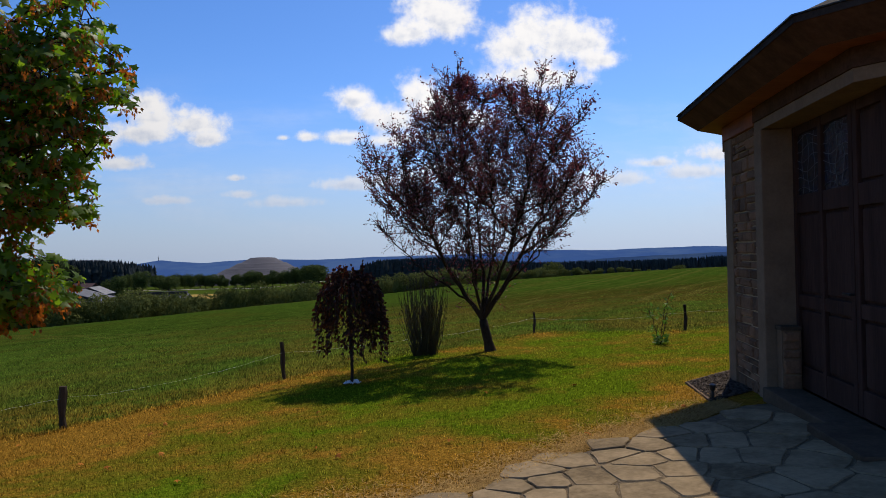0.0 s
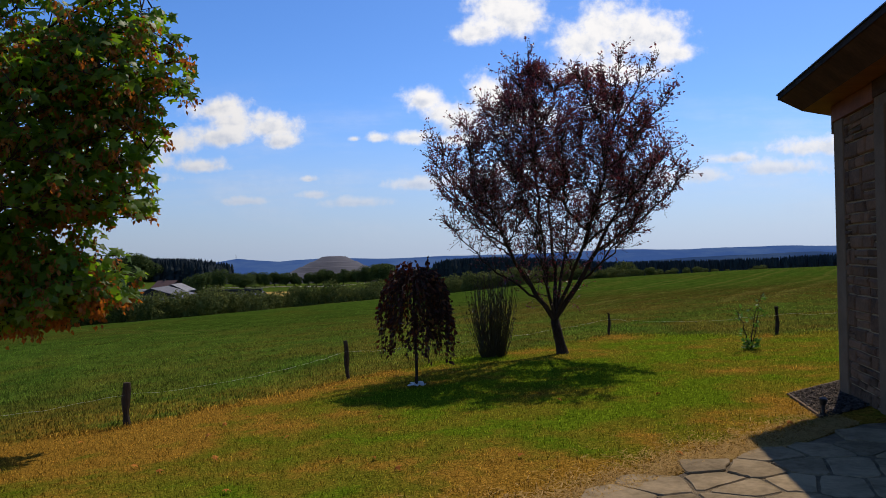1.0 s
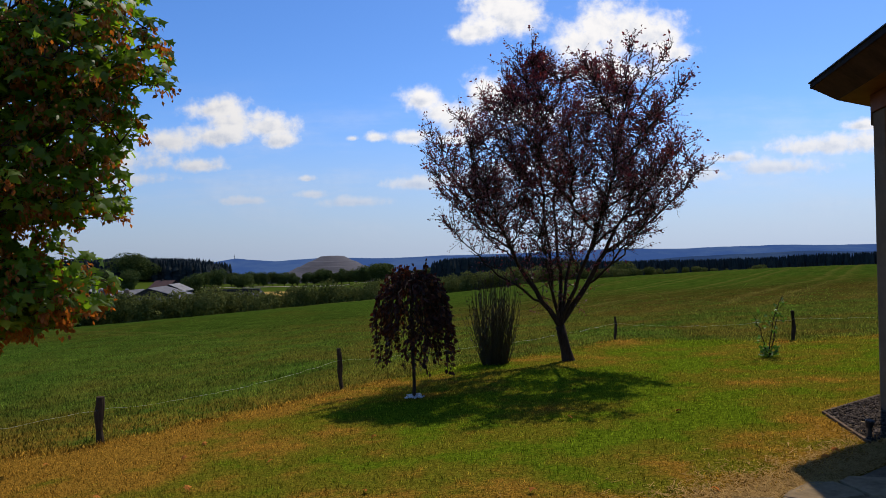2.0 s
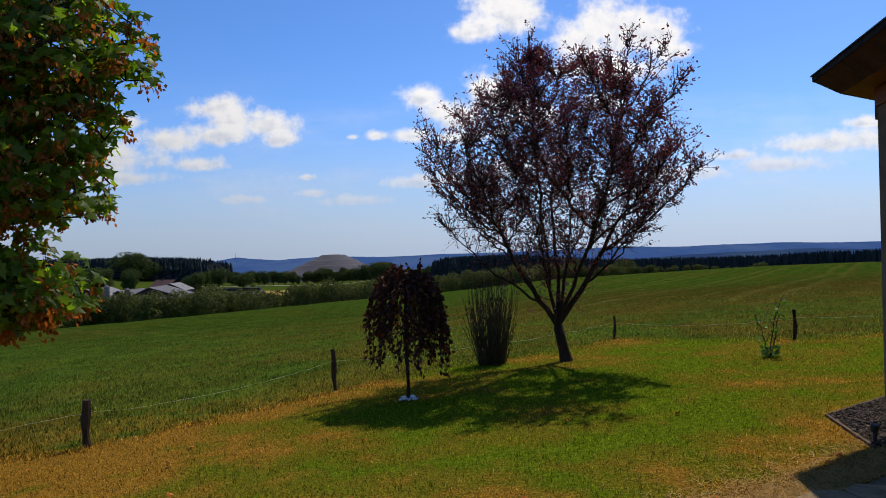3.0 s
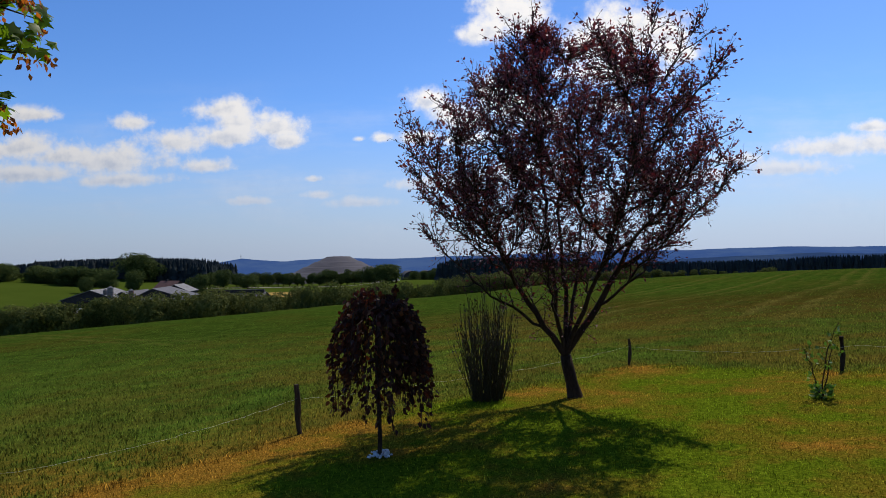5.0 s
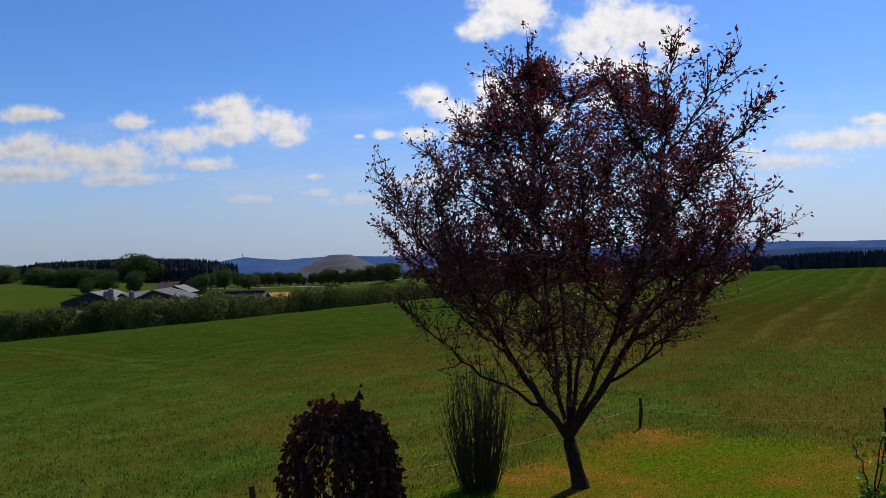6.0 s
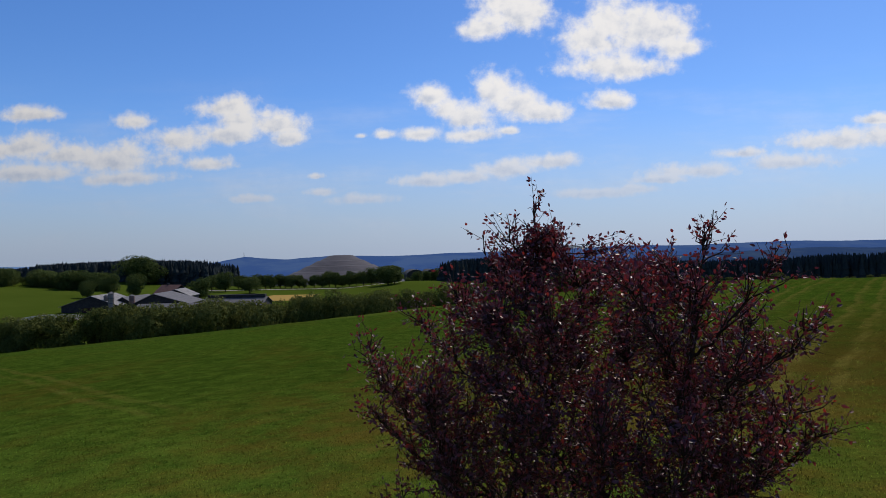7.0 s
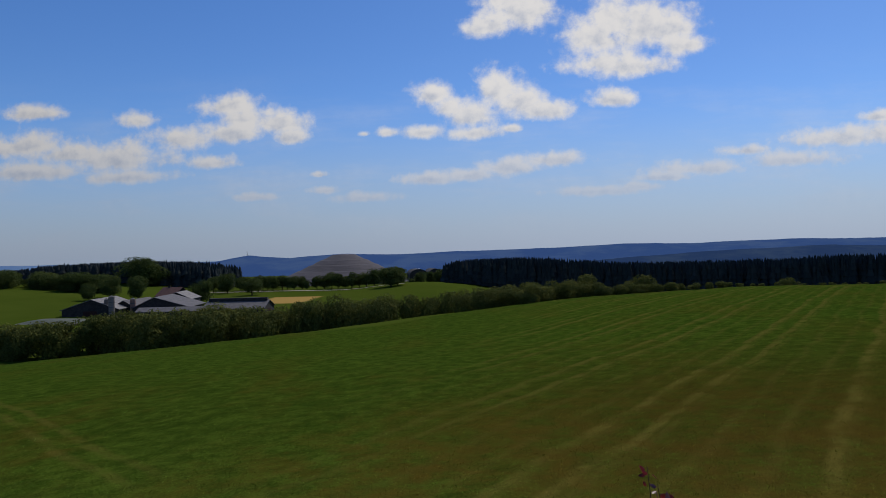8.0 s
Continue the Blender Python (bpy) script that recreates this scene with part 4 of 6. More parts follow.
def build_strip(name, pts, width, material, label, category):
    """A track that lies on the land."""
    v, f = [], []
    for j, (x, y) in enumerate(pts):
        a, b = pts[max(j - 1, 0)], pts[min(j + 1, len(pts) - 1)]
        t = Vector((b[0] - a[0], b[1] - a[1])).normalized()
        for s in (-1, 1):
            xx, yy = x - t.y * s * width / 2, y + t.x * s * width / 2
            v.append((xx, yy, gz(xx, yy) + 0.18))
    f = [(2 * j, 2 * j + 1, 2 * j + 3, 2 * j + 2) for j in range(len(pts) - 1)]
    return tagged(mesh_of(name, v, f, material), label, category, kind="structure")


build_clamp()
build_strip("road_valley", [(-176 + 7 * j, 420 + 3 * math.sin(j * 0.3)) for j in range(20)], 3.2, M_ROAD, "pale country road along the row of trees", "road")


# ---------------------------------------------------------------- the purple plum tree
def build_plum():
    rng = np.random.default_rng(7)
    bx, by = 1.80, 12.4
    b = np.array([bx, by, gz(bx, by)])
    t = thing("plum_tree", *b, "purple-leaved plum tree with several stems on the lawn", "tree")
    back = t.matrix_world.inverted()
    fork = b + np.array([-0.12, -0.04, 0.62])
    trunk = [[(tuple(b + np.array(o)), r) for o, r in (((0.03, 0, -0.15), 0.17), ((0.01, 0, 0.03), 0.115), ((-0.03, -0.01, 0.2), 0.092), ((-0.08, -0.03, 0.42), 0.088), ((-0.12, -0.04, 0.62), 0.082))]]
    # main stems: where they go on the way up, and how thick they are
    stems = [[(-0.42, -0.10, 1.08), (-0.78, -0.2, 1.62), (-1.05, -0.3, 2.2)], [(0.24, -0.14, 1.18), (0.52, -0.3, 1.72), (0.78, -0.5, 2.3)],
             [(-0.08, 0.05, 1.35), (-0.12, 0.0, 2.0), (-0.2, -0.1, 2.8)], [(-0.25, -0.2, 1.3), (-0.35, -0.45, 2.0), (-0.45, -0.7, 2.7)],
             [(0.10, -0.3, 1.3), (0.3, -0.8, 2.0), (0.5, -1.2, 2.7)], [(0.05, 0.25, 1.4), (0.2, 0.5, 2.1), (0.3, 0.7, 2.7)]]
    grown, shoots, bearers = [], [], []
    for way, r in zip(stems, (0.062, 0.066, 0.046, 0.040, 0.044, 0.038)):
        pts = [fork + np.array([0, 0, -0.12])] + [fork] + [b + np.array(p) for p in way]
        fine = []
        for p, q in zip(pts[:-1], pts[1:]):
            for u in (0.0, 0.34, 0.67):
                fine.append(p + (q - p) * u + rng.normal(0, 0.012, 3))
        fine.append(pts[-1])
        trunk.append([(tuple(p), r * (1 - 0.62 * i / len(fine))) for i, p in enumerate(fine)])
        grown.append(fine[3:])
        shoots += [p for p in fine[5:] for _ in range(3)]
    mesh_of("trunk", *tubes(trunk, 10), M_BARK, t, soft=True).matrix_parent_inverse = back
    high = [(1.18, 11.48, 5.2), (0.92, 11.3, 4.85), (1.4, 11.6, 4.85), (0.66, 11.6, 4.75), (0.37, 11.6, 4.25), (-0.05, 11.8, 3.85), (2.58, 10.6, 4.82), (2.3, 10.5, 4.5), (2.97, 10.24, 4.5), (3.28, 10.05, 4.0),
            (1.84, 10.14, 4.35), (2.05, 10.6, 4.3), (1.6, 10.9, 4.4), (3.45, 11.8, 3.75), (3.75, 11.7, 3.4), (3.3, 11.2, 3.9), (2.75, 11.3, 4.2), (1.1, 12.4, 4.5), (1.9, 12.6, 4.4), (2.7, 12.6, 3.9),
            (0.5, 12.7, 3.9), (1.25, 10.5, 4.0), (0.75, 10.8, 3.9), (2.7, 10.2, 3.7)]
    wide = [(-0.58, 11.72, 3.6), (-0.6, 12.3, 3.3), (-0.35, 11.2, 3.3), (-0.4, 12.1, 2.6), (-0.45, 11.6, 2.85), (-0.28, 11.3, 1.95), (0.1, 10.7, 3.2), (0.3, 10.5, 2.6), (0.9, 10.0, 3.3), (1.5, 9.8, 3.2), (2.2, 9.7, 3.1),
            (3.93, 11.1, 2.75), (3.75, 11.6, 2.45), (3.9, 11.5, 3.0), (3.5, 10.6, 3.1), (3.15, 10.2, 2.9), (3.2, 11.6, 2.05), (3.0, 12.6, 2.9), (2.5, 13.4, 3.2), (1.6, 13.6, 3.4), (0.6, 13.3, 3.0), (0.0, 12.8, 2.7),
            (0.0, 12.0, 2.2), (1.2, 11.2, 3.2), (2.0, 11.4, 3.5), (1.5, 12.0, 3.6), (0.6, 11.7, 3.3), (2.6, 11.9, 3.2), (1.9, 10.6, 2.8), (1.0, 10.9, 2.6), (0.5, 11.9, 2.5), (2.7, 11.0, 2.5), (1.7, 11.8, 2.7), (0.2, 11.2, 2.9),
            (3.1, 11.3, 3.3), (0.9, 12.3, 3.2)]
    where, ways = [], []

    def leaves(a, q, share):
        run = q - a
        ln = np.linalg.norm(run)
        nl = max(2, int(ln * 28 * share * rng.uniform(0.7, 1.3)))
        u = rng.uniform(0.12, 1.04, nl)[:, None]
        out = rng.normal(0, 1, (nl, 3))
        where.append(a + run * u + out * 0.014)
        ways.append(run / ln * 0.6 + out * 0.55 + np.array([0, 0, -0.25]))

    sprigs = []                                              # thin leafy sprigs straight off the stems
    for o in shoots:
        w = rng.normal(0, 0.6, 3) + np.array([0, 0, 0.5])
        q = o + w / np.linalg.norm(w) * rng.uniform(0.15, 0.5)
        sprigs.append([(tuple(o), 0.005), (tuple(q), 0.002)])
        leaves(o, q, 0.8)
    heart = b + np.array([0.0, -0.6, 2.9])
    fill = [tuple(heart + np.array([rng.uniform(-1.5, 1.4), rng.uniform(-1.2, 0.9), rng.uniform(-1.1, 1.1)])) for _ in range(16)]
    for tip in sorted(high + wide + fill, key=lambda p: -p[2]):
        e = np.array(tip)
        e = e - (e - heart) * np.array([0.09 if e[0] > 3.0 else 0.02, 0.02, 0.03 if e[2] < 4.0 else 0.10])
        spots = [p for pts in grown for p in pts if p[2] < e[2] - 0.5 * np.linalg.norm(e[:2] - p[:2]) - 0.35]
        s = min(spots, key=lambda p: np.linalg.norm((p - e) * np.array([1.25, 1.25, 0.8]))) if spots else grown[0][0]
        run = e - s
        length = np.linalg.norm(run)
        c = s + run * np.array([0.62, 0.62, 0.42])
        n = 12
        pts = bend(rng, s, e, c, n, 0.02)
        grown.append(pts[2:9])
        bearers += pts[2:12]
        r0 = 0.010 + 0.0068 * length
        lines = [[(tuple(p), max(r0 * (1 - i / (n + 0.5)) ** 0.9, 0.0035)) for i, p in enumerate(pts)]]
        leaves(pts[-3], pts[-1], 1.8)
        for j in range(int(length * 8) + 6):
            u = 1.0 - 0.8 * rng.uniform(0, 1) ** 1.5
            i = min(int(u * n), n - 1)
            o = pts[i] + (pts[i + 1] - pts[i]) * (u * n - i)
            axis = (pts[i + 1] - pts[i]) / (np.linalg.norm(pts[i + 1] - pts[i]) + 1e-9)
            w = axis * 0.8 + rng.normal(0, 0.42, 3) + np.array([0, 0, 0.35])
            w /= np.linalg.norm(w)
            ln = rng.uniform(0.22, 0.72) * (1.12 - 0.72 * u)
            q = o + w * ln
            side = bend(rng, o, q, o + w * ln * 0.5 + np.array([0, 0, -0.03]), 3, 0.012)
            lines.append([(tuple(p), 0.0065 * (1 - m / 4) + 0.002) for m, p in enumerate(side)])
            share = 0.5 + 0.5 * float(smooth(1.4, 2.5, o[2]))
            leaves(o + (q - o) * 0.1, q, share)
            for m in range(int(ln * 7) + 1):
                oo = o + (q - o) * rng.uniform(0.15, 0.95)
                ww = w * 0.7 + rng.normal(0, 0.55, 3) + np.array([0, 0, 0.15])
                ww /= np.linalg.norm(ww)
                qq = oo + ww * rng.uniform(0.10, 0.30)
                lines.append([(tuple(oo), 0.0034), (tuple(qq), 0.0016)])
                leaves(oo, qq, share)
        mesh_of("limb", *tubes(lines, 5), M_BARK, t, soft=True).matrix_parent_inverse = back
    bearers = np.array(bearers)
    twigs = sprigs
    while len(twigs) < 5400:
        z = rng.uniform(1.55, 4.75)
        if rng.uniform() > 0.35 + 0.65 * float(smooth(1.5, 2.6, z)):
            continue
        a, q = rng.uniform(0, 2 * math.pi), rng.uniform(0, 1) ** 0.42
        r = float(np.interp(z, [1.5, 2.0, 2.5, 3.0, 3.5, 4.0, 4.4, 4.75], [1.35, 1.8, 2.08, 2.12, 1.95, 1.5, 1.0, 0.35])) * rng.uniform(0.85, 1.0)
        p = np.array([1.68 + 0.06 * (3 - z) + math.cos(a) * q * r, 11.55 + 0.12 * (3 - z) + math.sin(a) * q * r * 0.86, z])
        if z > 4.0 and 1.45 < p[0] < 1.95 - 0.3 * (4.4 - z):   # notch between the leading shoots
            continue
        d = bearers - p
        d[:, 2] = np.where(d[:, 2] > -0.05, d[:, 2] * 4 + 2, d[:, 2] * 0.7)
        o = bearers[int((d * d).sum(1).argmin())]
        w = p - o
        ln = np.linalg.norm(w)
        if ln > 0.75:
            o, ln = p - w / ln * 0.75, 0.75
        mid = (o + p) / 2 + np.array([0, 0, -0.04])
        twigs.append([(tuple(o), 0.0045), (tuple(mid), 0.0032), (tuple(p), 0.0016)])
        share = 0.55 + 0.45 * float(smooth(1.6, 2.6, z))
        leaves(o + (p - o) * 0.35, p, share)
        w = rng.normal(0, 0.6, 3) + (p - o) / ln + np.array([0, 0, 0.3])
        q2 = mid + w / np.linalg.norm(w) * rng.uniform(0.10, 0.25)
        twigs.append([(tuple(mid), 0.003), (tuple(q2), 0.0015)])
        leaves(mid, q2, share)
    tagged(mesh_of("twig_growth", *tubes(twigs, 4), M_BARK, t, "fine dark twigs"), kind="stuff").matrix_parent_inverse = back
    where, ways = np.concatenate(where), np.concatenate(ways)
    v, f = scatter(rng, where, ways, rng.uniform(0.030, 0.058, len(where)), LEAF_OVAL * np.array([0.85, 1, 1]), OVAL_FACES, 0.45)
    mesh_of("crown", v, f, M_PLUM, t, "sparse dark purple leaves").matrix_parent_inverse = back


build_plum()


# ---------------------------------------------------------------- the maple
def build_maple():
    rng = np.random.default_rng(3)
    bx, by = -6.9, 7.5
    b = np.array([bx, by, gz(bx, by)])
    t = thing("maple_tree", *b, "leafy green maple hung with orange-brown seed clusters", "tree")
    c = np.array([-6.75, 7.25, 3.5])
    where, ways, seeds = [], [], []
    stem = [(tuple(b + np.array((0.05 * math.sin(i), 0.04 * i % 0.1, -0.2 + i * 0.85))), 0.24 * (1 - i / 10)) for i in range(9)]
    mesh_of("trunk", *tubes([stem], 12), M_BARK, t, soft=True).matrix_parent_inverse = t.matrix_world.inverted()
    def reach(z):
        """How far east the crown reaches at the height z: a shoulder above, a low bough below, and a gap between."""
        return np.interp(z, [0.5, 0.62, 0.9, 1.04, 1.3, 1.55, 1.7, 1.86, 1.95, 2.4, 2.8, 3.1, 3.5, 3.9, 4.5, 5.5, 6.2], [-4.6, -4.35, -3.9, -3.65, -3.75, -3.9, -4.1, -4.1, -3.36, -3.26, -3.3, -3.15, -2.9, -2.85, -3.08, -3.7, -5.0])

    ends = []
    for k in range(62):
        w = rng.normal(0, 1, 3)
        w /= np.linalg.norm(w)
        if w[2] < -0.82 or (w[1] > 0.2 and k % 3):
            continue
        e = c + w * np.array([3.2, 2.3, 2.4]) * rng.uniform(0.62, 1.03)
        e[0] = min(e[0], float(reach(e[2])) - rng.uniform(0.3, 0.7))
        ends.append(e)
    # boughs that reach out over the lawn
    for z in (4.45, 4.1, 3.85, 3.6, 3.35, 3.1, 2.85, 2.6, 2.35, 2.1, 2.0, 1.55, 1.25, 1.1, 1.0, 0.9, 0.75):
        for y in (6.9, 7.6):
            ends.append(np.array([float(reach(z)) - rng.uniform(0.2, 0.6), y + rng.uniform(-0.2, 0.2), z + rng.uniform(-0.06, 0.06)]))
    for k in range(22):
        ends.append(np.array([rng.uniform(-5.3, -4.1), rng.uniform(6.9, 7.9), rng.uniform(0.85, 1.6)]))
    for k in range(18):
        z = rng.uniform(0.85, 4.2)
        ends.append(np.array([float(reach(z)) - rng.uniform(0.7, 1.7), rng.uniform(6.4, 8.0), z]))
    for e in ends:
        h = float(np.clip(e[2] * 0.62 + rng.uniform(-0.4, 0.3), 1.3, 6.0))
        s = np.array([bx, by, h])
        pts = bend(rng, s, e, s + (e - s) * np.array([0.5, 0.5, 0.75]), 7, 0.06)
        lines = [[(tuple(p), 0.042 * (1 - i / 7) ** 1.2 + 0.003) for i, p in enumerate(pts)]]
        run = np.linalg.norm(e - s)
        for j in range(int(run * 5.6)):
            u = 1.0 - 0.5 * rng.uniform(0, 1) ** 1.4 if j else 1.0
            i = min(int(u * 7), 6)
            o = pts[i] + (pts[i + 1] - pts[i]) * (u * 7 - i)
            w = (e - s) / run * 0.7 + rng.normal(0, 0.6, 3)
            w /= np.linalg.norm(w)
            ln = rng.uniform(0.2, 0.55)
            q = o + w * ln
            if q[2] < 0.72 or q[0] > reach(q[2]) - 0.3 - 0.3 * max(0.0, 7.1 - q[1]) or (q[0] > -4.2 and 1.62 < q[2] < 1.98):
                continue
            lines.append([(tuple(o), 0.01), (tuple(q), 0.003)])
            nl = int(rng.integers(7, 12))                  # a tuft of leaves that domes over the twig's end
            d = rng.normal(0, 1, (nl, 3))
            d /= np.linalg.norm(d, axis=1)[:, None]
            d[:, 2] = np.abs(d[:, 2]) * 0.9 - 0.15
            where.append(o + (q - o) * rng.uniform(0.55, 1.05, nl)[:, None] + d * np.array([0.13, 0.13, 0.07]))
            ways.append(d * np.array([0.8, 0.8, 0.4]) + np.array([0.12, -0.28, 0.62]))
            if rng.uniform() < 0.75:
                ns = int(rng.integers(12, 24))
                seeds.append(q + rng.normal(0, 0.038, (ns, 3)) + np.array([0.02, -0.06, -0.06]))
        mesh_of("bough", *tubes(lines, 5), M_BARK, t, soft=True).matrix_parent_inverse = t.matrix_world.inverted()
    where, ways = np.concatenate(where), np.concatenate(ways)
    v, f = scatter_facing(rng, where, ways, rng.uniform(0.09, 0.15, len(where)), LEAF_LOBED, LOBED_FACES, 0.38)
    mesh_of("crown", v, f, M_MAPLE, t, "green lobed leaves").matrix_parent_inverse = t.matrix_world.inverted()
    seeds = np.concatenate(seeds)
    v, f = scatter(rng, seeds, np.tile(np.array([0, 0, -1.0]), (len(seeds), 1)), rng.uniform(0.045, 0.075, len(seeds)), LEAF_KITE * np.array([0.9, 1, 1]), KITE_FACES, 0.5)
    tagged(mesh_of("seed_foliage", v, f, M_SEED, t, "orange-brown winged seed clusters"), kind="stuff").matrix_parent_inverse = t.matrix_world.inverted()


build_maple()


# ---------------------------------------------------------------- smaller plants on the lawn
def build_weeping():
    rng = np.random.default_rng(9)
    bx, by = -0.72, 9.62
    b = np.array([bx, by, gz(bx, by)])
    t = thing("weeping_tree", *b, "small weeping tree with dark red hanging foliage", "tree")
    crown_z = 1.64
    trunk = [[(tuple(np.array((0.012 * math.sin(i * 1.3), 0.0, -0.1 + i * 0.305))), 0.026 - 0.0015 * i) for i in range(7)]]
    mesh_of("trunk", *tubes(trunk, 8), M_BARK, t, soft=True)
    lines, where, ways = [], [], []
    for k in range(92):
        a = rng.uniform(0, 2 * math.pi)
        r = 0.53 * rng.uniform(0.02, 1.0) ** 0.38 * (1.0 + 0.10 * math.sin(3 * a))
        top = np.array([0, 0, crown_z - 0.12 + rng.uniform(-0.06, 0.06)])
        knee = np.array([math.cos(a) * r * 0.85, math.sin(a) * r * 0.85, crown_z + 0.05 - 0.24 * (r / 0.53) ** 2 + rng.uniform(-0.05, 0.09)])
        foot_z = 0.34 + 0.62 * rng.uniform(0, 1) ** 1.4 + (0.3 if r < 0.3 else 0)
        foot = np.array([math.cos(a) * r * 1.06, math.sin(a) * r * 1.06, foot_z])
        pts = bend(rng, top, knee, (top + knee) / 2 + np.array([0, 0, 0.1]), 4, 0.012)[:-1] + bend(rng, knee, foot, (knee + foot) / 2 + np.array([math.cos(a), math.sin(a), 0]) * 0.07, 7, 0.015)
        lines.append([(tuple(p), 0.007 * (1 - i / 14) + 0.002) for i, p in enumerate(pts)])
        for i in range(2, len(pts) - 1):
            nl = int(rng.integers(3, 7))
            where.append(pts[i] + (pts[i + 1] - pts[i]) * rng.uniform(0, 1, nl)[:, None] + rng.normal(0, 0.02, (nl, 3)))
            ways.append(np.tile(np.array([math.cos(a) * 0.5, math.sin(a) * 0.5, -0.8]), (nl, 1)))
    for k in range(14):                                     # shoots that stand up from the crown
        a = rng.uniform(0, 6.28)
        o = np.array([math.cos(a) * 0.2, math.sin(a) * 0.2, crown_z])
        q = o + np.array([rng.normal(0, 0.05), rng.normal(0, 0.05), rng.uniform(0.08, 0.2)])
        lines.append([(tuple(o), 0.004), (tuple(q), 0.002)])
        where.append(o + (q - o) * rng.uniform(0, 1.1, 7)[:, None])
        ways.append(np.tile(np.array([0, 0, 0.6]), (7, 1)))
    for line in lines:
        mesh_of("branch", *tubes([line], 4), M_BARK, t)
    where, ways = np.concatenate(where), np.concatenate(ways)
    v, f = scatter(rng, where, ways, rng.uniform(0.05, 0.085, len(where)), LEAF_OVAL, OVAL_FACES, 0.45)
    mesh_of("crown", v, f, M_WEEP, t, "hanging dark red leaves")
    ring = thing("pebble_ring", bx, by, b[2], "ring of white pebbles round the weeping tree", "pebbles")
    pebbles = [pebble_mesh(rng) for _ in range(4)]
    for k in range(64):
        a = rng.uniform(0, 6.28)
        r = rng.uniform(0.03, 0.15)
        p = obj("pebble", pebbles[k % 4], M_PEBBLE, ring)
        s = rng.uniform(0.010, 0.021)
        p.matrix_basis = Matrix.LocRotScale((r * math.cos(a), r * math.sin(a), 0.02 + s * 0.35), Euler((rng.uniform(0, 3), 0, rng.uniform(0, 6))), (s * 1.3, s, s * 0.7))


build_weeping()


def build_upright_shrub():
    rng = np.random.default_rng(13)
    bx, by = 0.53, 12.55
    t = thing("upright_shrub", bx, by, gz(bx, by), "dense dark shrub of upright slender stems", "shrub")
    lines, where, ways = [], [], []
    for k in range(180):
        a, q = rng.uniform(0, 6.28), math.sqrt(rng.uniform(0, 1))
        s = np.array([math.cos(a) * q * 0.22, math.sin(a) * q * 0.22, -0.05])
        h = rng.uniform(0.85, 1.74) * (1.04 - 0.22 * q * q)
        spread = 0.30 + 0.16 * q
        if rng.uniform() < 0.05:
            spread *= 1.5
        e = np.array([math.cos(a) * q * spread * 1.12 + rng.normal(0, 0.05), math.sin(a) * q * spread * 1.12 + rng.normal(0, 0.05), h])
        pts = bend(rng, s, e, (s + e) / 2 + np.array([math.cos(a), math.sin(a), 0]) * 0.05 * q, 6, 0.014)
        lines.append([(tuple(p), 0.0075 * (1 - i / 8)) for i, p in enumerate(pts)])
        for i in range(1, 6):
            nl = int(rng.integers(1, 4))
            where.append(pts[i] + (pts[i + 1] - pts[i]) * rng.uniform(0, 1, nl)[:, None] + rng.normal(0, 0.008, (nl, 3)))
            ways.append(np.tile((e - s) / np.linalg.norm(e - s), (nl, 1)))
    for line in lines:
        mesh_of("stem", *tubes([line], 4), M_SHRUB, t)
    where, ways = np.concatenate(where), np.concatenate(ways)
    v, f = scatter(rng, where, ways, rng.uniform(0.03, 0.07, len(where)), LEAF_KITE * np.array([0.5, 1, 1]), KITE_FACES, 0.3)
    mesh_of("foliage", v, f, M_SHRUB, t)


build_upright_shrub()


def build_sapling():
    rng = np.random.default_rng(17)
    bx, by = 4.84, 11.33
    t = thing("sapling", bx, by, gz(bx, by), "thin young sapling with few leaves on the lawn", "sapling")
    lines, where, ways = [], [], []
    for dx, h, sway in ((0.23, 0.98, -0.10), (-0.33, 0.70, 0.02), (0.13, 0.72, 0.06)):
        e = np.array([dx + rng.normal(0, 0.02), rng.normal(0, 0.1), h])
        pts = bend(rng, np.array([0, 0, -0.05]), e, np.array([dx * 0.35 + sway, 0, h * 0.55]), 8, 0.010)
        lines.append([(tuple(p), 0.0085 * (1 - i / 10) + 0.002) for i, p in enumerate(pts)])
        for i in range(3, 8):                                # short side twigs, each with a few round leaves
            for _ in range(2 if i < 7 else 3):
                w = rng.normal(0, 0.8, 3) + np.array([0, 0, 0.35])
                w /= np.linalg.norm(w)
                q = pts[i] + w * rng.uniform(0.04, 0.13)
                lines.append([(tuple(pts[i]), 0.003), (tuple(q), 0.0015)])
                nl = int(rng.integers(1, 4)) + (1 if i == 7 else 0)
                where.append(q + rng.normal(0, 0.018, (nl, 3)))
                ways.append(np.tile(w, (nl, 1)))
    for k in range(120):
        a = rng.uniform(0, 6.28)
        where.append(np.array([[math.cos(a) * 0.13 * rng.uniform(0.2, 1), math.sin(a) * 0.13 * rng.uniform(0.2, 1), rng.uniform(0, 0.17)]]))
        ways.append(np.array([[math.cos(a), math.sin(a), 0.7]]))
    for line in lines:
        mesh_of("stem", *tubes([line], 5), M_BARK, t)
    where, ways = np.concatenate(where), np.concatenate(ways)
    v, f = scatter(rng, where, ways, rng.uniform(0.04, 0.07, len(where)), LEAF_OVAL * np.array([1.25, 1, 1]), OVAL_FACES, 0.6)
    mesh_of("foliage", v, f, M_ROSE, t)


build_sapling()


# ---------------------------------------------------------------- fence
fence = thing("fence", -4.45, 8.5, gz(-4.45, 8.5), "low field fence of weathered posts with pale electric cord", "fence")


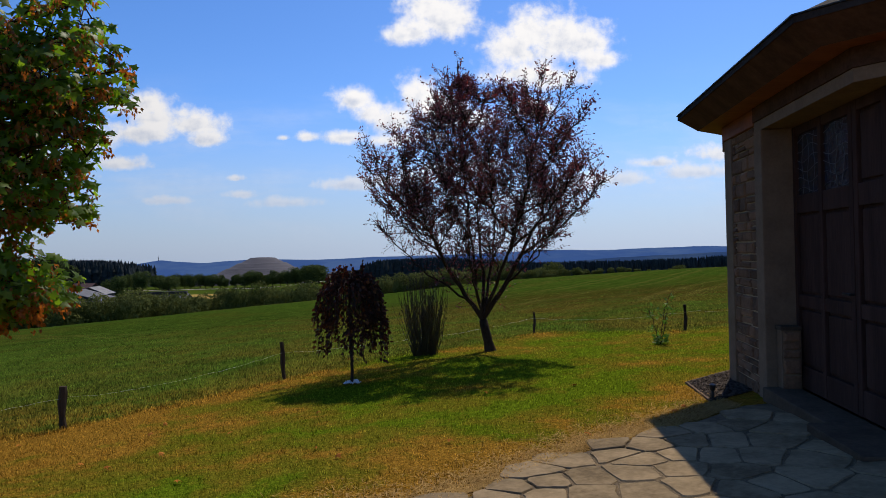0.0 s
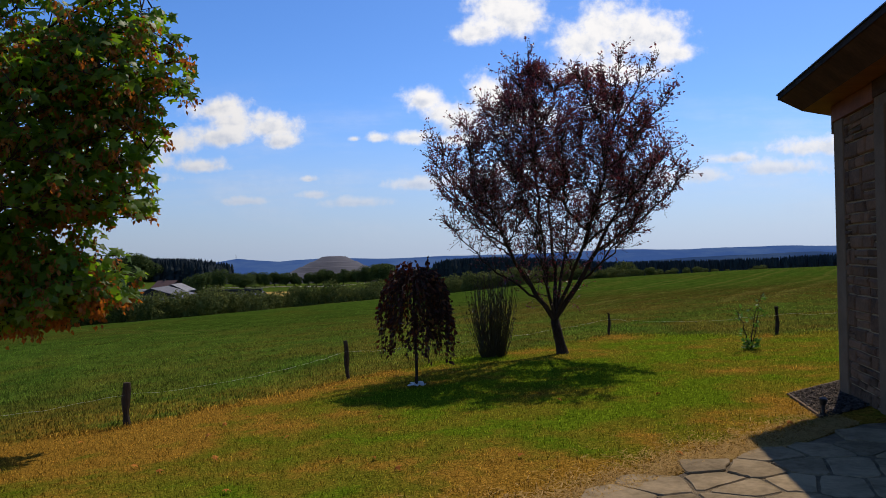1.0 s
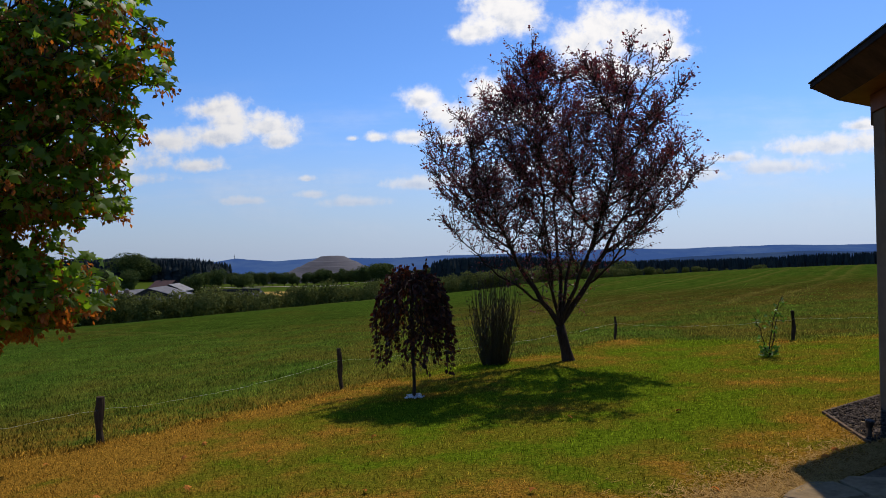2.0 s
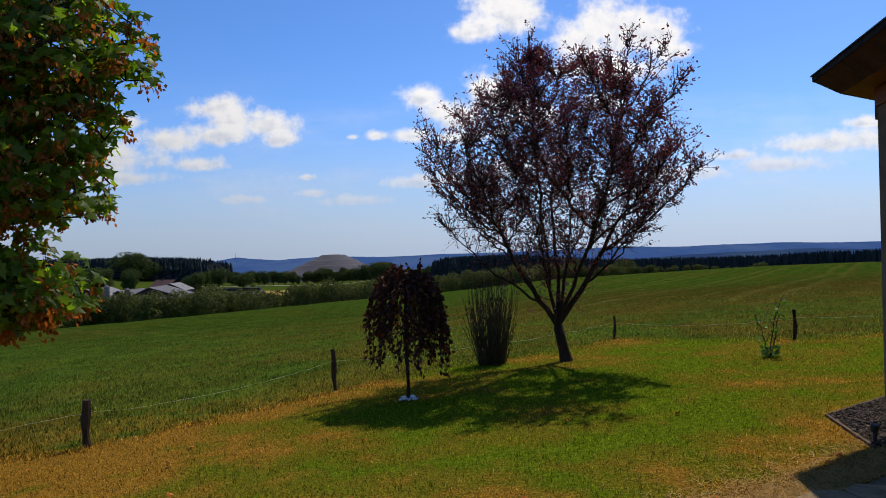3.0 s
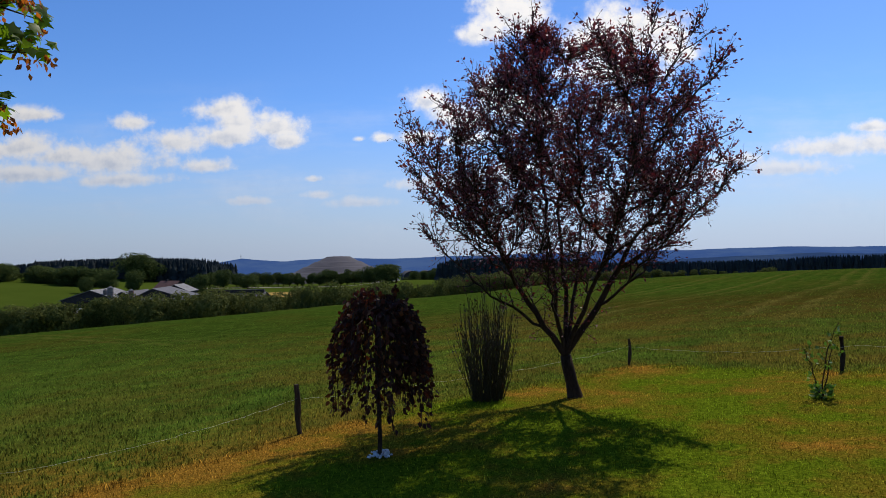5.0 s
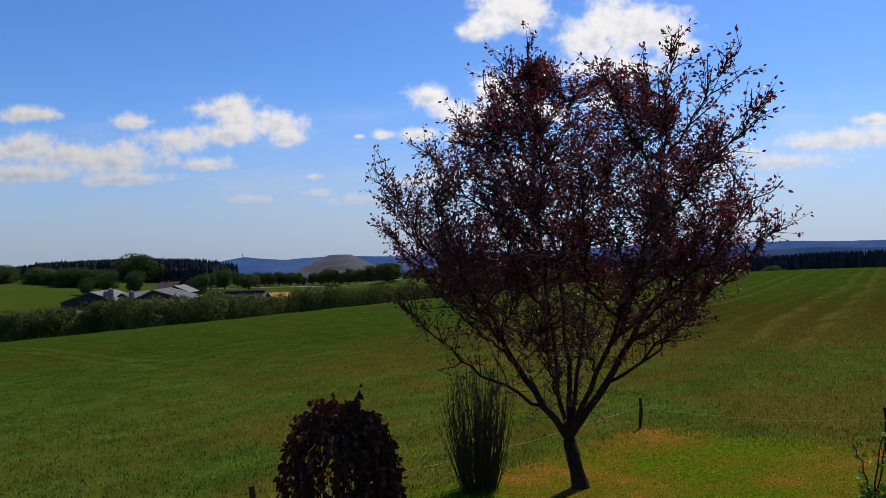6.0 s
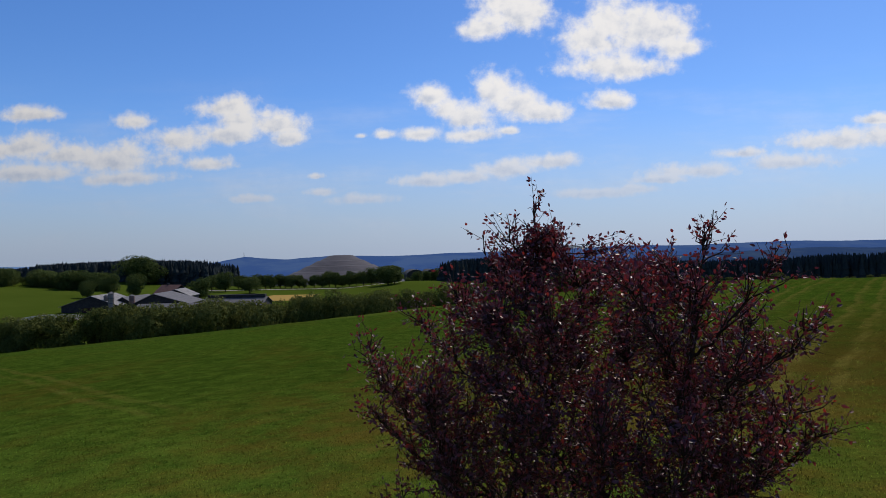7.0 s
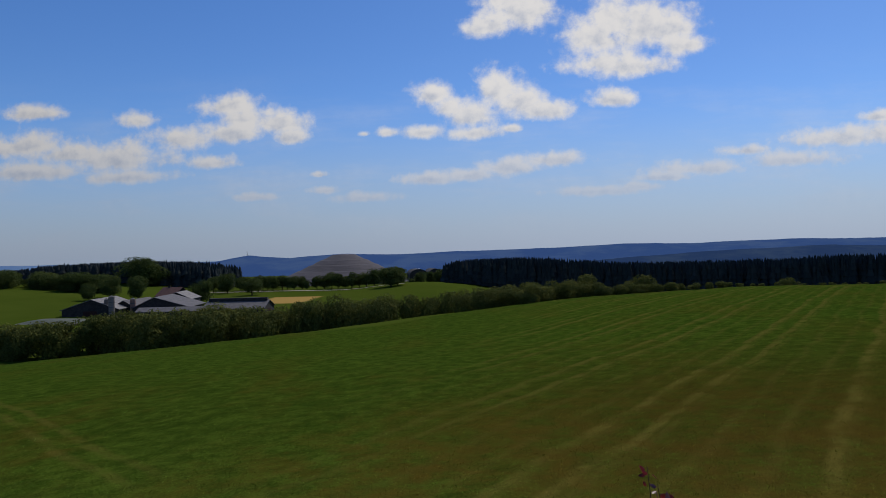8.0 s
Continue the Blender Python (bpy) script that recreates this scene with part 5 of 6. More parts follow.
def stake_mesh(x, y, h, r, lean, seed):
    rng = np.random.default_rng(seed)
    line = []
    for i in range(8):
        u = i / 7
        k = 1 + 0.18 * math.sin(u * 9 + seed)
        line.append(((x + lean * u + 0.012 * math.sin(u * 7 + seed), y, gz(x, y) - 0.15 + u * (h + 0.15)), r * k))
    vs, fs = tubes([line], 9)
    return [tuple(np.array(v) + rng.normal(0, r * 0.08, 3) * np.array([1, 1, 0.3])) for v in vs], fs


def build_post(x, y, h, r, lean, label, seed):
    """A post of the fence with its insulator; returns where the cord is tied."""
    post = mesh_of("post", *stake_mesh(x, y, h, r, lean, seed), M_POST, fence, label)
    post.matrix_parent_inverse = fence.matrix_world.inverted()
    tie = Vector((x + lean * 0.7, y - r * 1.1, gz(x, y) + h * 0.72))
    bm = bmesh.new()
    bmesh.ops.create_cone(bm, cap_ends=True, segments=8, radius1=0.012, radius2=0.009, depth=0.035, matrix=Matrix.Translation(tie) @ Matrix.Rotation(radians(90), 4, "X"))
    ins = part("insulator", bm, M_IRON, post)
    ins.matrix_parent_inverse = fence.matrix_world.inverted()
    ins.matrix_parent_inverse = Matrix.Identity(4)
    return tie


def build_cord(a, b, sag):
    rng = np.random.default_rng(int(abs(a.x) * 100))
    line = []
    for i in range(25):
        u = i / 24
        p = a.lerp(b, u)
        p.z -= sag * 4 * u * (1 - u) + 0.008 * rng.normal()
        line.append((tuple(p), 0.0012))
    mesh_of("cord", *tubes([line], 4), M_WIRE, fence, "thin pale electric fence cord").matrix_parent_inverse = fence.matrix_world.inverted()


ties = [build_post(-4.45, 8.5, 0.56, 0.048, 0.0, "gnarled short weathered post", 1), build_post(-2.0, 11.3, 0.66, 0.038, -0.06, "slim leaning weathered post", 2),
        build_post(3.3, 15.3, 0.50, 0.028, 0.0, "slim dark stake", 3), build_post(6.2, 13.35, 0.55, 0.032, 0.0, "slim dark stake", 4)]
build_cord(Vector((-8.8, 7.2, gz(-8.8, 7.2) + 0.35)), ties[0], 0.06)
for p, q in zip(ties[:-1], ties[1:]):
    build_cord(p, q, 0.10)
build_cord(ties[3], Vector((13.0, 12.4, gz(13, 12.4) + 0.4)), 0.08)
rod = mesh_of("rod", *stake_mesh(-6.3, 8.35, 0.42, 0.010, 0.02, 5), M_POST)
tagged(rod, "thin weathered rod stuck in the dry grass", "rod")


# ---------------------------------------------------------------- the chapel
FACE_A = radians(11.0)
CORNER = Vector((3.95, 6.98, 0.0))
ALONG = Vector((-math.sin(FACE_A), -math.cos(FACE_A), 0))         # from the far corner towards the near one
OUT = Vector((-math.cos(FACE_A), math.sin(FACE_A), 0))
SIDE, WALL_H, WALL_T = 3.15, 2.66, 0.45
FRAME = Matrix(((ALONG.x, OUT.x, 0, CORNER.x), (ALONG.y, OUT.y, 0, CORNER.y), (0, 0, 1, 0), (0, 0, 0, 1)))
T8 = math.tan(math.pi / 8)
APO = SIDE / 2 / T8                                               # octagon: centre to wall
CENTRE = CORNER + ALONG * (SIDE / 2) - OUT * APO
DOOR_0, DOOR_H, RECESS = 1.28, 2.70, 0.27


def rot_frame(k):
    """Frame of the k-th wall of the octagon: x along the wall, y outward, z up."""
    turn = Matrix.Translation(CENTRE) @ Matrix.Rotation(radians(45.0 * k), 4, "Z") @ Matrix.Translation(-CENTRE)
    return turn @ FRAME


def prism(bm, m, x0, x1, y_out, thick, z0, z1):
    """A stretch of wall in the frame m; ends that reach a corner are mitred."""
    y_in = y_out - thick
    a0, a1 = (x0, x0) if x0 > 0.001 else (-y_out * T8, -y_in * T8)
    b0, b1 = (x1, x1) if x1 < SIDE - 0.001 else (SIDE + y_out * T8, SIDE + y_in * T8)
    c = [(a0, y_out), (b0, y_out), (b1, y_in), (a1, y_in)]
    lo = [bm.verts.new(m @ Vector((p[0], p[1], z0))) for p in c]
    hi = [bm.verts.new(m @ Vector((p[0], p[1], z1))) for p in c]
    bm.faces.new(lo[::-1]), bm.faces.new(hi)
    for i in range(4):
        q = (i + 1) % 4
        bm.faces.new((lo[i], lo[q], hi[q], hi[i]))


chapel = thing("chapel", CENTRE.x, CENTRE.y, 0, "eight-sided rubble stone chapel with a slate roof", "chapel")
inv = chapel.matrix_world.inverted()


def chapel_part(name, bm, material, label="", parent=None):
    bmesh.ops.recalc_face_normals(bm, faces=bm.faces)
    ob = part(name, bm, material, parent or chapel, label)
    ob.matrix_parent_inverse = inv
    return ob


def chapel_prism(name, k, x0, x1, y_out, thick, z0, z1, material, label=""):
    bm = bmesh.new()
    prism(bm, rot_frame(k), x0, x1, y_out, thick, z0, z1)
    return chapel_part(name, bm, material, label)


front_wall = chapel_prism("wall", 0, 0, 1.06, 0, WALL_T, -0.3, WALL_H + 0.118, M_MORTAR)
for k in range(2, 8):
    chapel_prism("wall", k, 0, SIDE, 0, WALL_T, -0.6, WALL_H, M_STONE)
for k in range(8):
    if k == 0:
        chapel_prism("wall_cap", k, 0, 1.06, 0.045, WALL_T, WALL_H + 0.12, 2.944, M_SOFFIT, "brown timber plate under the eaves")
    elif k > 1:
        chapel_prism("wall_cap", k, 0, SIDE, 0.045, WALL_T, WALL_H, 2.944, M_CREAM, "cream rendered cap under the eaves")
# entrance: cream jamb and lintel, dark timber beam above
chapel_prism("door_lintel", 0, 1.06, SIDE, 0.035, 0.36, DOOR_H, 2.80, M_CREAM, "cream rendered lintel")
chapel_prism("door_lintel", 1, 0, SIDE, 0.035, 0.36, DOOR_H, 2.80, M_CREAM, "cream rendered lintel")
chapel_prism("beam", 0, 1.06, SIDE, 0.05, 0.4, 2.803, 2.95, M_FASCIA, "dark timber beam")
chapel_prism("beam", 1, 0, SIDE, 0.05, 0.4, 2.803, 2.95, M_FASCIA, "dark timber beam")
for name, x0, x1, y0, y1, z0, z1 in (("pilaster", -0.012, 0.25, -0.1, 0.03, -0.3, WALL_H + 0.118), ("door_jamb", 1.06, DOOR_0, -RECESS - 0.1, 0.045, -0.1, DOOR_H)):
    bm = box(bmesh.new(), x0, x1, y0, y1, z0, z1, 0.014)
    bmesh.ops.transform(bm, matrix=FRAME, verts=bm.verts)
    chapel_part(name, bm, M_CREAM, "cream rendered trim")


def facet(name, material, z_in, z_out, over_in, over_out, thick, label=""):
    """One slope of a ring round the chapel for each side."""
    for k in range(8):
        m = rot_frame(k)
        bm = bmesh.new()
        q = []
        for dz in (0, thick):
            for off, z in ((over_in, z_in), (over_out, z_out)):
                for xx in (-off * T8, SIDE + off * T8):
                    q.append(bm.verts.new(m @ Vector((xx, off, z + dz))))
        for fc in ((0, 1, 3, 2), (4, 6, 7, 5), (0, 4, 5, 1), (2, 3, 7, 6), (0, 2, 6, 4), (1, 5, 7, 3)):
            bm.faces.new([q[j] for j in fc])
        chapel_part(name, bm, material, label)


facet("soffit", M_SOFFIT, 2.955, 2.945, -0.05, 0.30, 0.022, "reddish brown soffit boards")
facet("fascia", M_FASCIA, 2.94, 3.09, 0.295, 0.50, 0.03, "dark eaves board")
facet("roof_slope", M_SLATE, 5.2, 3.09, -APO + 0.05, 0.51, 0.05)
facet("eaves_trim", M_IRON, 3.143, 3.141, 0.46, 0.525, 0.010)


def build_door():
    d = thing("chapel_door", 0, 0, 0, "dark panelled timber chapel door, closed, with leaded glass", "door", kind="structure")
    d.matrix_world = FRAME @ Matrix.Translation((0, -RECESS, 0))
    bottom = 0.14

    def leaf(x0, x1, cols, glazed=True):
        w = x1 - x0
        top = DOOR_H - 0.004
        part("backing", box(bmesh.new(), x0, x1, -0.05, -0.021, bottom, top), M_DOOR, d)
        edges = [x0 + w * i / cols for i in range(cols + 1)]
        for i, e in enumerate(edges):
            a = x0 if i == 0 else e - (0.07 if i == cols else 0.035)
            b = x1 if i == cols else e + (0.07 if i == 0 else 0.035)
            box_part("stile", (a, b, -0.02, 0.024, bottom, top), M_DOOR, d)
        for i in range(cols):
            a, b = edges[i] + (0.07 if i == 0 else 0.035), edges[i + 1] - (0.07 if i == cols - 1 else 0.035)
            for z0, z1 in ((bottom, bottom + 0.22), (0.93, 1.05), (1.84, 2.02), (top - 0.09, top)):
                box_part("rail", (a + 0.002, b - 0.002, -0.02, 0.02, z0, z1), M_DOOR, d)
            box_part("panel", (a + 0.03, b - 0.03, -0.0205, 0.006, bottom + 0.25, 0.90), M_DOOR, d)
            box_part("panel", (a + 0.03, b - 0.03, -0.0205, 0.006, 1.08, 1.81), M_DOOR, d)
            if not glazed:
                box_part("panel", (a + 0.03, b - 0.03, -0.0205, 0.006, 2.05, top - 0.12), M_DOOR, d)
                continue
            pane = box_part("pane", (a + 0.004, b - 0.004, -0.0195, -0.006, 2.022, top - 0.092), M_GLASS, d, "dark leaded glass", 0.0)
            for j in range(6):
                z = 2.06 + 0.1 * j
                line = [((a + (b - a) * u, 0.004, z + 0.03 * math.sin(u * 6.28 + j)), 0.0028) for u in np.linspace(0.02, 0.98, 9)]
                mesh_of("came", *tubes([line], 5), M_LEAD, pane, "lead came")
            for j in range(3):
                xx = a + (b - a) * (j + 1) / 4
                line = [((xx + 0.02 * math.sin(u * 9 + j * 2), 0.003, 2.03 + (top - 2.13) * u), 0.0028) for u in np.linspace(0, 1, 11)]
                mesh_of("came", *tubes([line], 5), M_LEAD, pane, "lead came")

    leaf(DOOR_0 + 0.004, 2.50, 2)
    leaf(2.508, SIDE - RECESS * T8 - 0.01, 1, False)
    bm = bmesh.new()
    bmesh.ops.create_cone(bm, cap_ends=True, segments=10, radius1=0.011, radius2=0.011, depth=0.13, matrix=Matrix.Translation((2.43, 0.06, 1.12)) @ Matrix.Rotation(radians(90), 4, "Y"))
    bmesh.ops.create_cone(bm, cap_ends=True, segments=10, radius1=0.009, radius2=0.009, depth=0.05, matrix=Matrix.Translation((2.48, 0.04, 1.12)) @ Matrix.Rotation(radians(90), 4, "X"))
    part("handle", bm, M_IRON, d, "iron handle")


build_door()
chapel_prism("side_panel", 1, 0, SIDE, -RECESS, 0.06, -0.1, DOOR_H, M_DOOR, "dark timber panelling")

step = thing("door_step", 0, 0, 0, "pale stone slab step before the chapel door", "step", kind="structure")
step.matrix_world = FRAME
for x0, x1, y1 in ((1.31, 2.70, 0.10), (2.715, 3.6, 0.24)):
    box_part("slab", (x0, x1, -RECESS + 0.03, y1, -0.1, 0.135), M_STEP, step, bevel=0.018)


def stone_mesh(rng, w, d, h):
    """A rough block: eight corners knocked about, a worn rim round its face."""
    r = min(0.016, h * 0.2)
    v = []
    for x, y in ((0, 0), (w, 0), (w, h), (0, h)):
        v.append((x, -0.03, y))
    for x, y in ((0, 0), (w, 0), (w, h), (0, h)):
        v.append((x + rng.normal(0, 0.003), d * 0.55, y + rng.normal(0, 0.003)))
    for x, y in ((r, r), (w - r, r), (w - r, h - r), (r, h - r)):
        v.append((x + rng.normal(0, 0.004), d + rng.normal(0, 0.004), y + rng.normal(0, 0.004)))
    f = [(8, 9, 10, 11)]
    for lo in (0, 4):
        f += [(lo + i, lo + (i + 1) % 4, lo + 4 + (i + 1) % 4, lo + 4 + i) for i in range(4)]
    return v, [tuple(reversed(q)) for q in f]


def lay_stones(x0, x1, z0, z1, y, parent, seed, frame_m):
    """Coursed rubble: uneven courses of long flat stones with mortar joints."""
    rng = np.random.default_rng(seed)
    z = z0
    while z < z1 - 0.03:
        h = float(rng.choice([0.07, 0.09, 0.11, 0.13, 0.16]))
        h = min(h, z1 - z)
        x = x0 - rng.uniform(0, 0.1)
        while x < x1 - 0.02:
            w = float(rng.uniform(0.12, 0.36))
            a, b = max(x, x0), min(x + w, x1)
            if x1 - b < 0.06:
                b = x1
            if b - a > 0.03:
                rows = [(z, h)] if rng.uniform() > 0.22 or h < 0.1 else [(z, h * 0.5), (z + h * 0.5, h * 0.5)]
                for zz, hh in rows:
                    v, f = stone_mesh(rng, b - a - 0.016, 0.018 + rng.uniform(0, 0.014), hh - 0.014)
                    ob = mesh_of("stone", v, f, M_STONE, parent)
                    ob.matrix_parent_inverse = parent.matrix_world.inverted()
                    ob.matrix_basis = frame_m @ Matrix.Translation((a + 0.008, y, zz + 0.007)) @ Matrix.Rotation(rng.normal(0, 0.012), 4, "Y")
            x = b + 1e-4
        z += h


reveal = bmesh.new()
box(reveal, DOOR_0 + 0.002, DOOR_0 + 0.13, -RECESS + 0.03, -0.06, -0.05, 0.70)
bmesh.ops.transform(reveal, matrix=FRAME, verts=reveal.verts)
plinth = chapel_part("plinth", reveal, M_CREAM, "low stone plinth beside the door")
cap = box(bmesh.new(), DOOR_0 - 0.0, DOOR_0 + 0.15, -RECESS + 0.03, -0.045, 0.702, 0.742, 0.008)
bmesh.ops.transform(cap, matrix=FRAME, verts=cap.verts)
chapel_part("plinth_cap", cap, M_STEP)
lay_stones(0.0, RECESS - 0.10, -0.02, 0.69, 0.0, plinth, 5, FRAME @ Matrix.Translation((DOOR_0 + 0.13, -0.065, 0)) @ Matrix.Rotation(radians(-90), 4, "Z"))
lay_stones(0.26, 1.055, -0.06, WALL_H + 0.112, 0.0, front_wall, 3, FRAME)


# ---------------------------------------------------------------- paving, gravel bed and edging
def clip_poly(poly, p, nrm):
    res = []
    for i, a in enumerate(poly):
        b = poly[(i + 1) % len(poly)]
        da, db = (a[0] - p[0]) * nrm[0] + (a[1] - p[1]) * nrm[1], (b[0] - p[0]) * nrm[0] + (b[1] - p[1]) * nrm[1]
        if da <= 0:
            res.append(a)
        if (da < 0 < db) or (db < 0 < da):
            t = da / (da - db)
            res.append((a[0] + (b[0] - a[0]) * t, a[1] + (b[1] - a[1]) * t))
    return res


def paving_edge(x):
    """y of the border between lawn and paving."""
    return float(np.interp(x, [-1.2, 0.0, 0.4, 1.0, 1.6, 2.0, 2.4, 2.8, 3.3], [3.2, 3.5, 3.75, 4.25, 4.72, 4.88, 5.08, 5.35, 5.7]))


def build_paving():
    rng = np.random.default_rng(29)
    t = thing("pavement", 2.2, 3.8, 0, "crazy paving of tan sandstone flags with soil joints", "pavement", kind="structure")
    seeds = [(0.75, 3.69), (0.98, 3.72), (1.28, 3.72), (1.65, 4.26), (1.76, 4.07), (1.57, 3.74), (1.52, 3.38), (1.2, 3.45), (1.91, 3.73), (1.82, 3.39), (2.29, 4.44), (2.55, 4.34), (2.05, 4.09),
             (2.28, 3.97), (2.56, 3.87), (2.2, 3.56), (2.59, 4.82), (2.81, 4.23), (2.79, 3.69), (2.3, 3.3), (2.57, 3.32), (2.05, 3.24), (1.94, 4.41), (0.91, 3.51), (0.62, 3.53), (2.89, 4.83), (2.22, 4.78)]
    for _ in range(9000):                                    # the rest of the paving, no two flags too close
        q = (rng.uniform(-1.5, 4.4), rng.uniform(-2.0, 6.6))
        apart = 0.30 if q[1] > 2.4 else 0.46
        if all((q[0] - p[0]) ** 2 + (q[1] - p[1]) ** 2 > apart ** 2 for p in seeds):
            seeds.append(q)
    pieces = []
    for p in seeds:
        poly = [(p[0] - 0.9, p[1] - 0.9), (p[0] + 0.9, p[1] - 0.9), (p[0] + 0.9, p[1] + 0.9), (p[0] - 0.9, p[1] + 0.9)]
        for q in seeds:
            dx, dy = q[0] - p[0], q[1] - p[1]
            ln = math.hypot(dx, dy)
            if 0 < ln < 1.6:
                poly = clip_poly(poly, (p[0] + dx / 2, p[1] + dy / 2), (dx / ln, dy / ln))
        if len(poly) > 2:
            pieces.append(poly)
    for poly in pieces:
        x, y = sum(p[0] for p in poly) / len(poly), sum(p[1] for p in poly) / len(poly)
        local = CORNER - Vector((x, y, 0))
        if -local.dot(OUT) < 0.05 or y > paving_edge(x) - 0.14:
            continue
        gap = rng.uniform(0.007, 0.013)
        for p, q in list(zip(poly, poly[1:] + poly[:1])):    # joints
            dx, dy = q[0] - p[0], q[1] - p[1]
            ln = math.hypot(dx, dy)
            if ln < 1e-5:
                continue
            nrm = (dy / ln, -dx / ln)
            if (x - p[0]) * nrm[0] + (y - p[1]) * nrm[1] > 0:
                nrm = (-nrm[0], -nrm[1])
            poly = clip_poly(poly, (p[0] - nrm[0] * gap, p[1] - nrm[1] * gap), nrm)
            if len(poly) < 3:
                break
        if len(poly) < 3:
            continue
        poly = clip_poly(poly, (CORNER.x + OUT.x * 0.0, CORNER.y + OUT.y * 0.0), (-OUT.x, -OUT.y))
        if len(poly) < 3:
            continue
        cx, cy = sum(p[0] for p in poly) / len(poly), sum(p[1] for p in poly) / len(poly)
        ring = []
        for p, q in zip(poly, poly[1:] + poly[:1]):
            if math.hypot(p[0] - q[0], p[1] - q[1]) < 0.05:
                continue
            for u in (0.07, 0.36, 0.64, 0.93):
                e = (p[0] + (q[0] - p[0]) * u, p[1] + (q[1] - p[1]) * u)
                j = rng.normal(0, 0.005, 2)
                ring.append((e[0] - cx + j[0], e[1] - cy + j[1]))
        if len(ring) < 6:
            continue
        g = gz(cx, cy)
        lift = 0.022 + rng.uniform(-0.003, 0.004)
        n = len(ring)
        slope = [gz(cx + a, cy + b) - g for a, b in ring]
        v = [(a, b, s - 0.05) for (a, b), s in zip(ring, slope)] + [(a, b, s + lift - 0.009) for (a, b), s in zip(ring, slope)] + [(a * 0.965, b * 0.965, s + lift) for (a, b), s in zip(ring, slope)]
        f = [tuple(range(2 * n, 3 * n))]
        for lvl in (0, n):
            f += [(lvl + k, lvl + (k + 1) % n, lvl + n + (k + 1) % n, lvl + n + k) for k in range(n)]
        ob = mesh_of("flagstone", v, f, M_FLAG, t)
        ob.location = (cx - 2.2, cy - 3.8, g)
    # bed of soil under the flags
    v, f = [], []
    xs = np.linspace(-1.4, 4.3, 30)
    for x in xs:
        e = paving_edge(x) - 0.16
        for u in np.linspace(0, 1, 10):
            y = -2 + (e + 2) * u
            v.append((x, y, gz(x, y) + 0.006 + 0.009 * (u < 1)))
    for i in range(29):
        for j in range(9):
            a = i * 10 + j
            f.append((a, a + 10, a + 11, a + 1))
    tagged(mesh_of("pavement_bed", v, f, M_SOIL), "dark soil in the joints of the paving", "soil", kind="structure")


build_paving()


def build_gravel():
    rng = np.random.default_rng(31)
    a, b, c, d = Vector((3.42, 7.02)), Vector((4.3, 7.62)), Vector((3.9, 6.3)), Vector((3.14, 5.85))
    n = 1500
    u, w = rng.uniform(0, 1, n), rng.uniform(0, 1, n)
    p = np.array([[(a.lerp(b, i)).lerp(d.lerp(c, i), j).x, (a.lerp(b, i)).lerp(d.lerp(c, i), j).y] for i, j in zip(u, w)])
    z = land(p[:, 0], p[:, 1]) + 0.012
    shape = np.array([(1, 0, 0), (-1, 0, 0), (0, 1, 0), (0, -1, 0), (0, 0, 0.8), (0, 0, -0.8)]) * 0.6
    faces = [(0, 2, 4), (2, 1, 4), (1, 3, 4), (3, 0, 4), (2, 0, 5), (1, 2, 5), (3, 1, 5), (0, 3, 5)]
    v, f = scatter(rng, np.column_stack([p, z]), rng.normal(0, 1, (n, 3)), rng.uniform(0.02, 0.042, n), shape, faces, 1.0)
    tagged(mesh_of("gravel", v, f, M_GRAVEL), "dark grey gravel strip at the foot of the chapel wall", "gravel", kind="stuff")
    vv = [(q.x, q.y, gz(q.x, q.y) + 0.008) for q in (a, b, c, d)]
    tagged(mesh_of("gravel_bed", vv, [(0, 1, 2, 3)], M_SOIL), "dark soil under the gravel", "soil", kind="structure")
    for s, e in ((a, b), (a + Vector((-0.02, 0.0)), d)):
        t = (e - s).normalized()
        q = Vector((-t.y, t.x)) * 0.012
        bm = bmesh.new()
        lo = [bm.verts.new((p.x, p.y, gz(p.x, p.y) - 0.06)) for p in (s + q, e + q, e - q, s - q)]
        hi = [bm.verts.new((p.x, p.y, gz(p.x, p.y) + 0.024)) for p in (s + q, e + q, e - q, s - q)]
        bm.faces.new(lo[::-1]), bm.faces.new(hi)
        for i in range(4):
            bm.faces.new((lo[i], lo[(i + 1) % 4], hi[(i + 1) % 4], hi[i]))
        bmesh.ops.recalc_face_normals(bm, faces=bm.faces)
        me = bpy.data.meshes.new("edging")
        bm.to_mesh(me)
        bm.free()
        tagged(obj("edging_board", me, M_EDGING), "weathered timber edging board along the gravel", "edging", "edging boards", "structure")


build_gravel()


def build_path_light():
    x, y = 3.22, 5.98
    t = thing("path_light", x, y, gz(x, y), "small black garden spike light beside the gravel", "garden light")
    bm = bmesh.new()
    bmesh.ops.create_cone(bm, cap_ends=True, segments=12, radius1=0.017, radius2=0.015, depth=0.14, matrix=Matrix.Translation((0, 0, 0.04)))
    part("spike", bm, M_IRON, t)
    bm = bmesh.new()
    bmesh.ops.create_cone(bm, cap_ends=True, segments=16, radius1=0.026, radius2=0.034, depth=0.055, matrix=Matrix.Translation((0, 0, 0.125)) @ Matrix.Rotation(radians(12), 4, "X"))
    part("head", bm, M_IRON, t)
    bm = bmesh.new()
    bmesh.ops.create_cone(bm, cap_ends=True, segments=16, radius1=0.028, radius2=0.028, depth=0.006, matrix=Matrix.Translation((0, -0.006, 0.155)) @ Matrix.Rotation(radians(12), 4, "X"))
    part("lens", bm, M_IRON, t)


build_path_light()


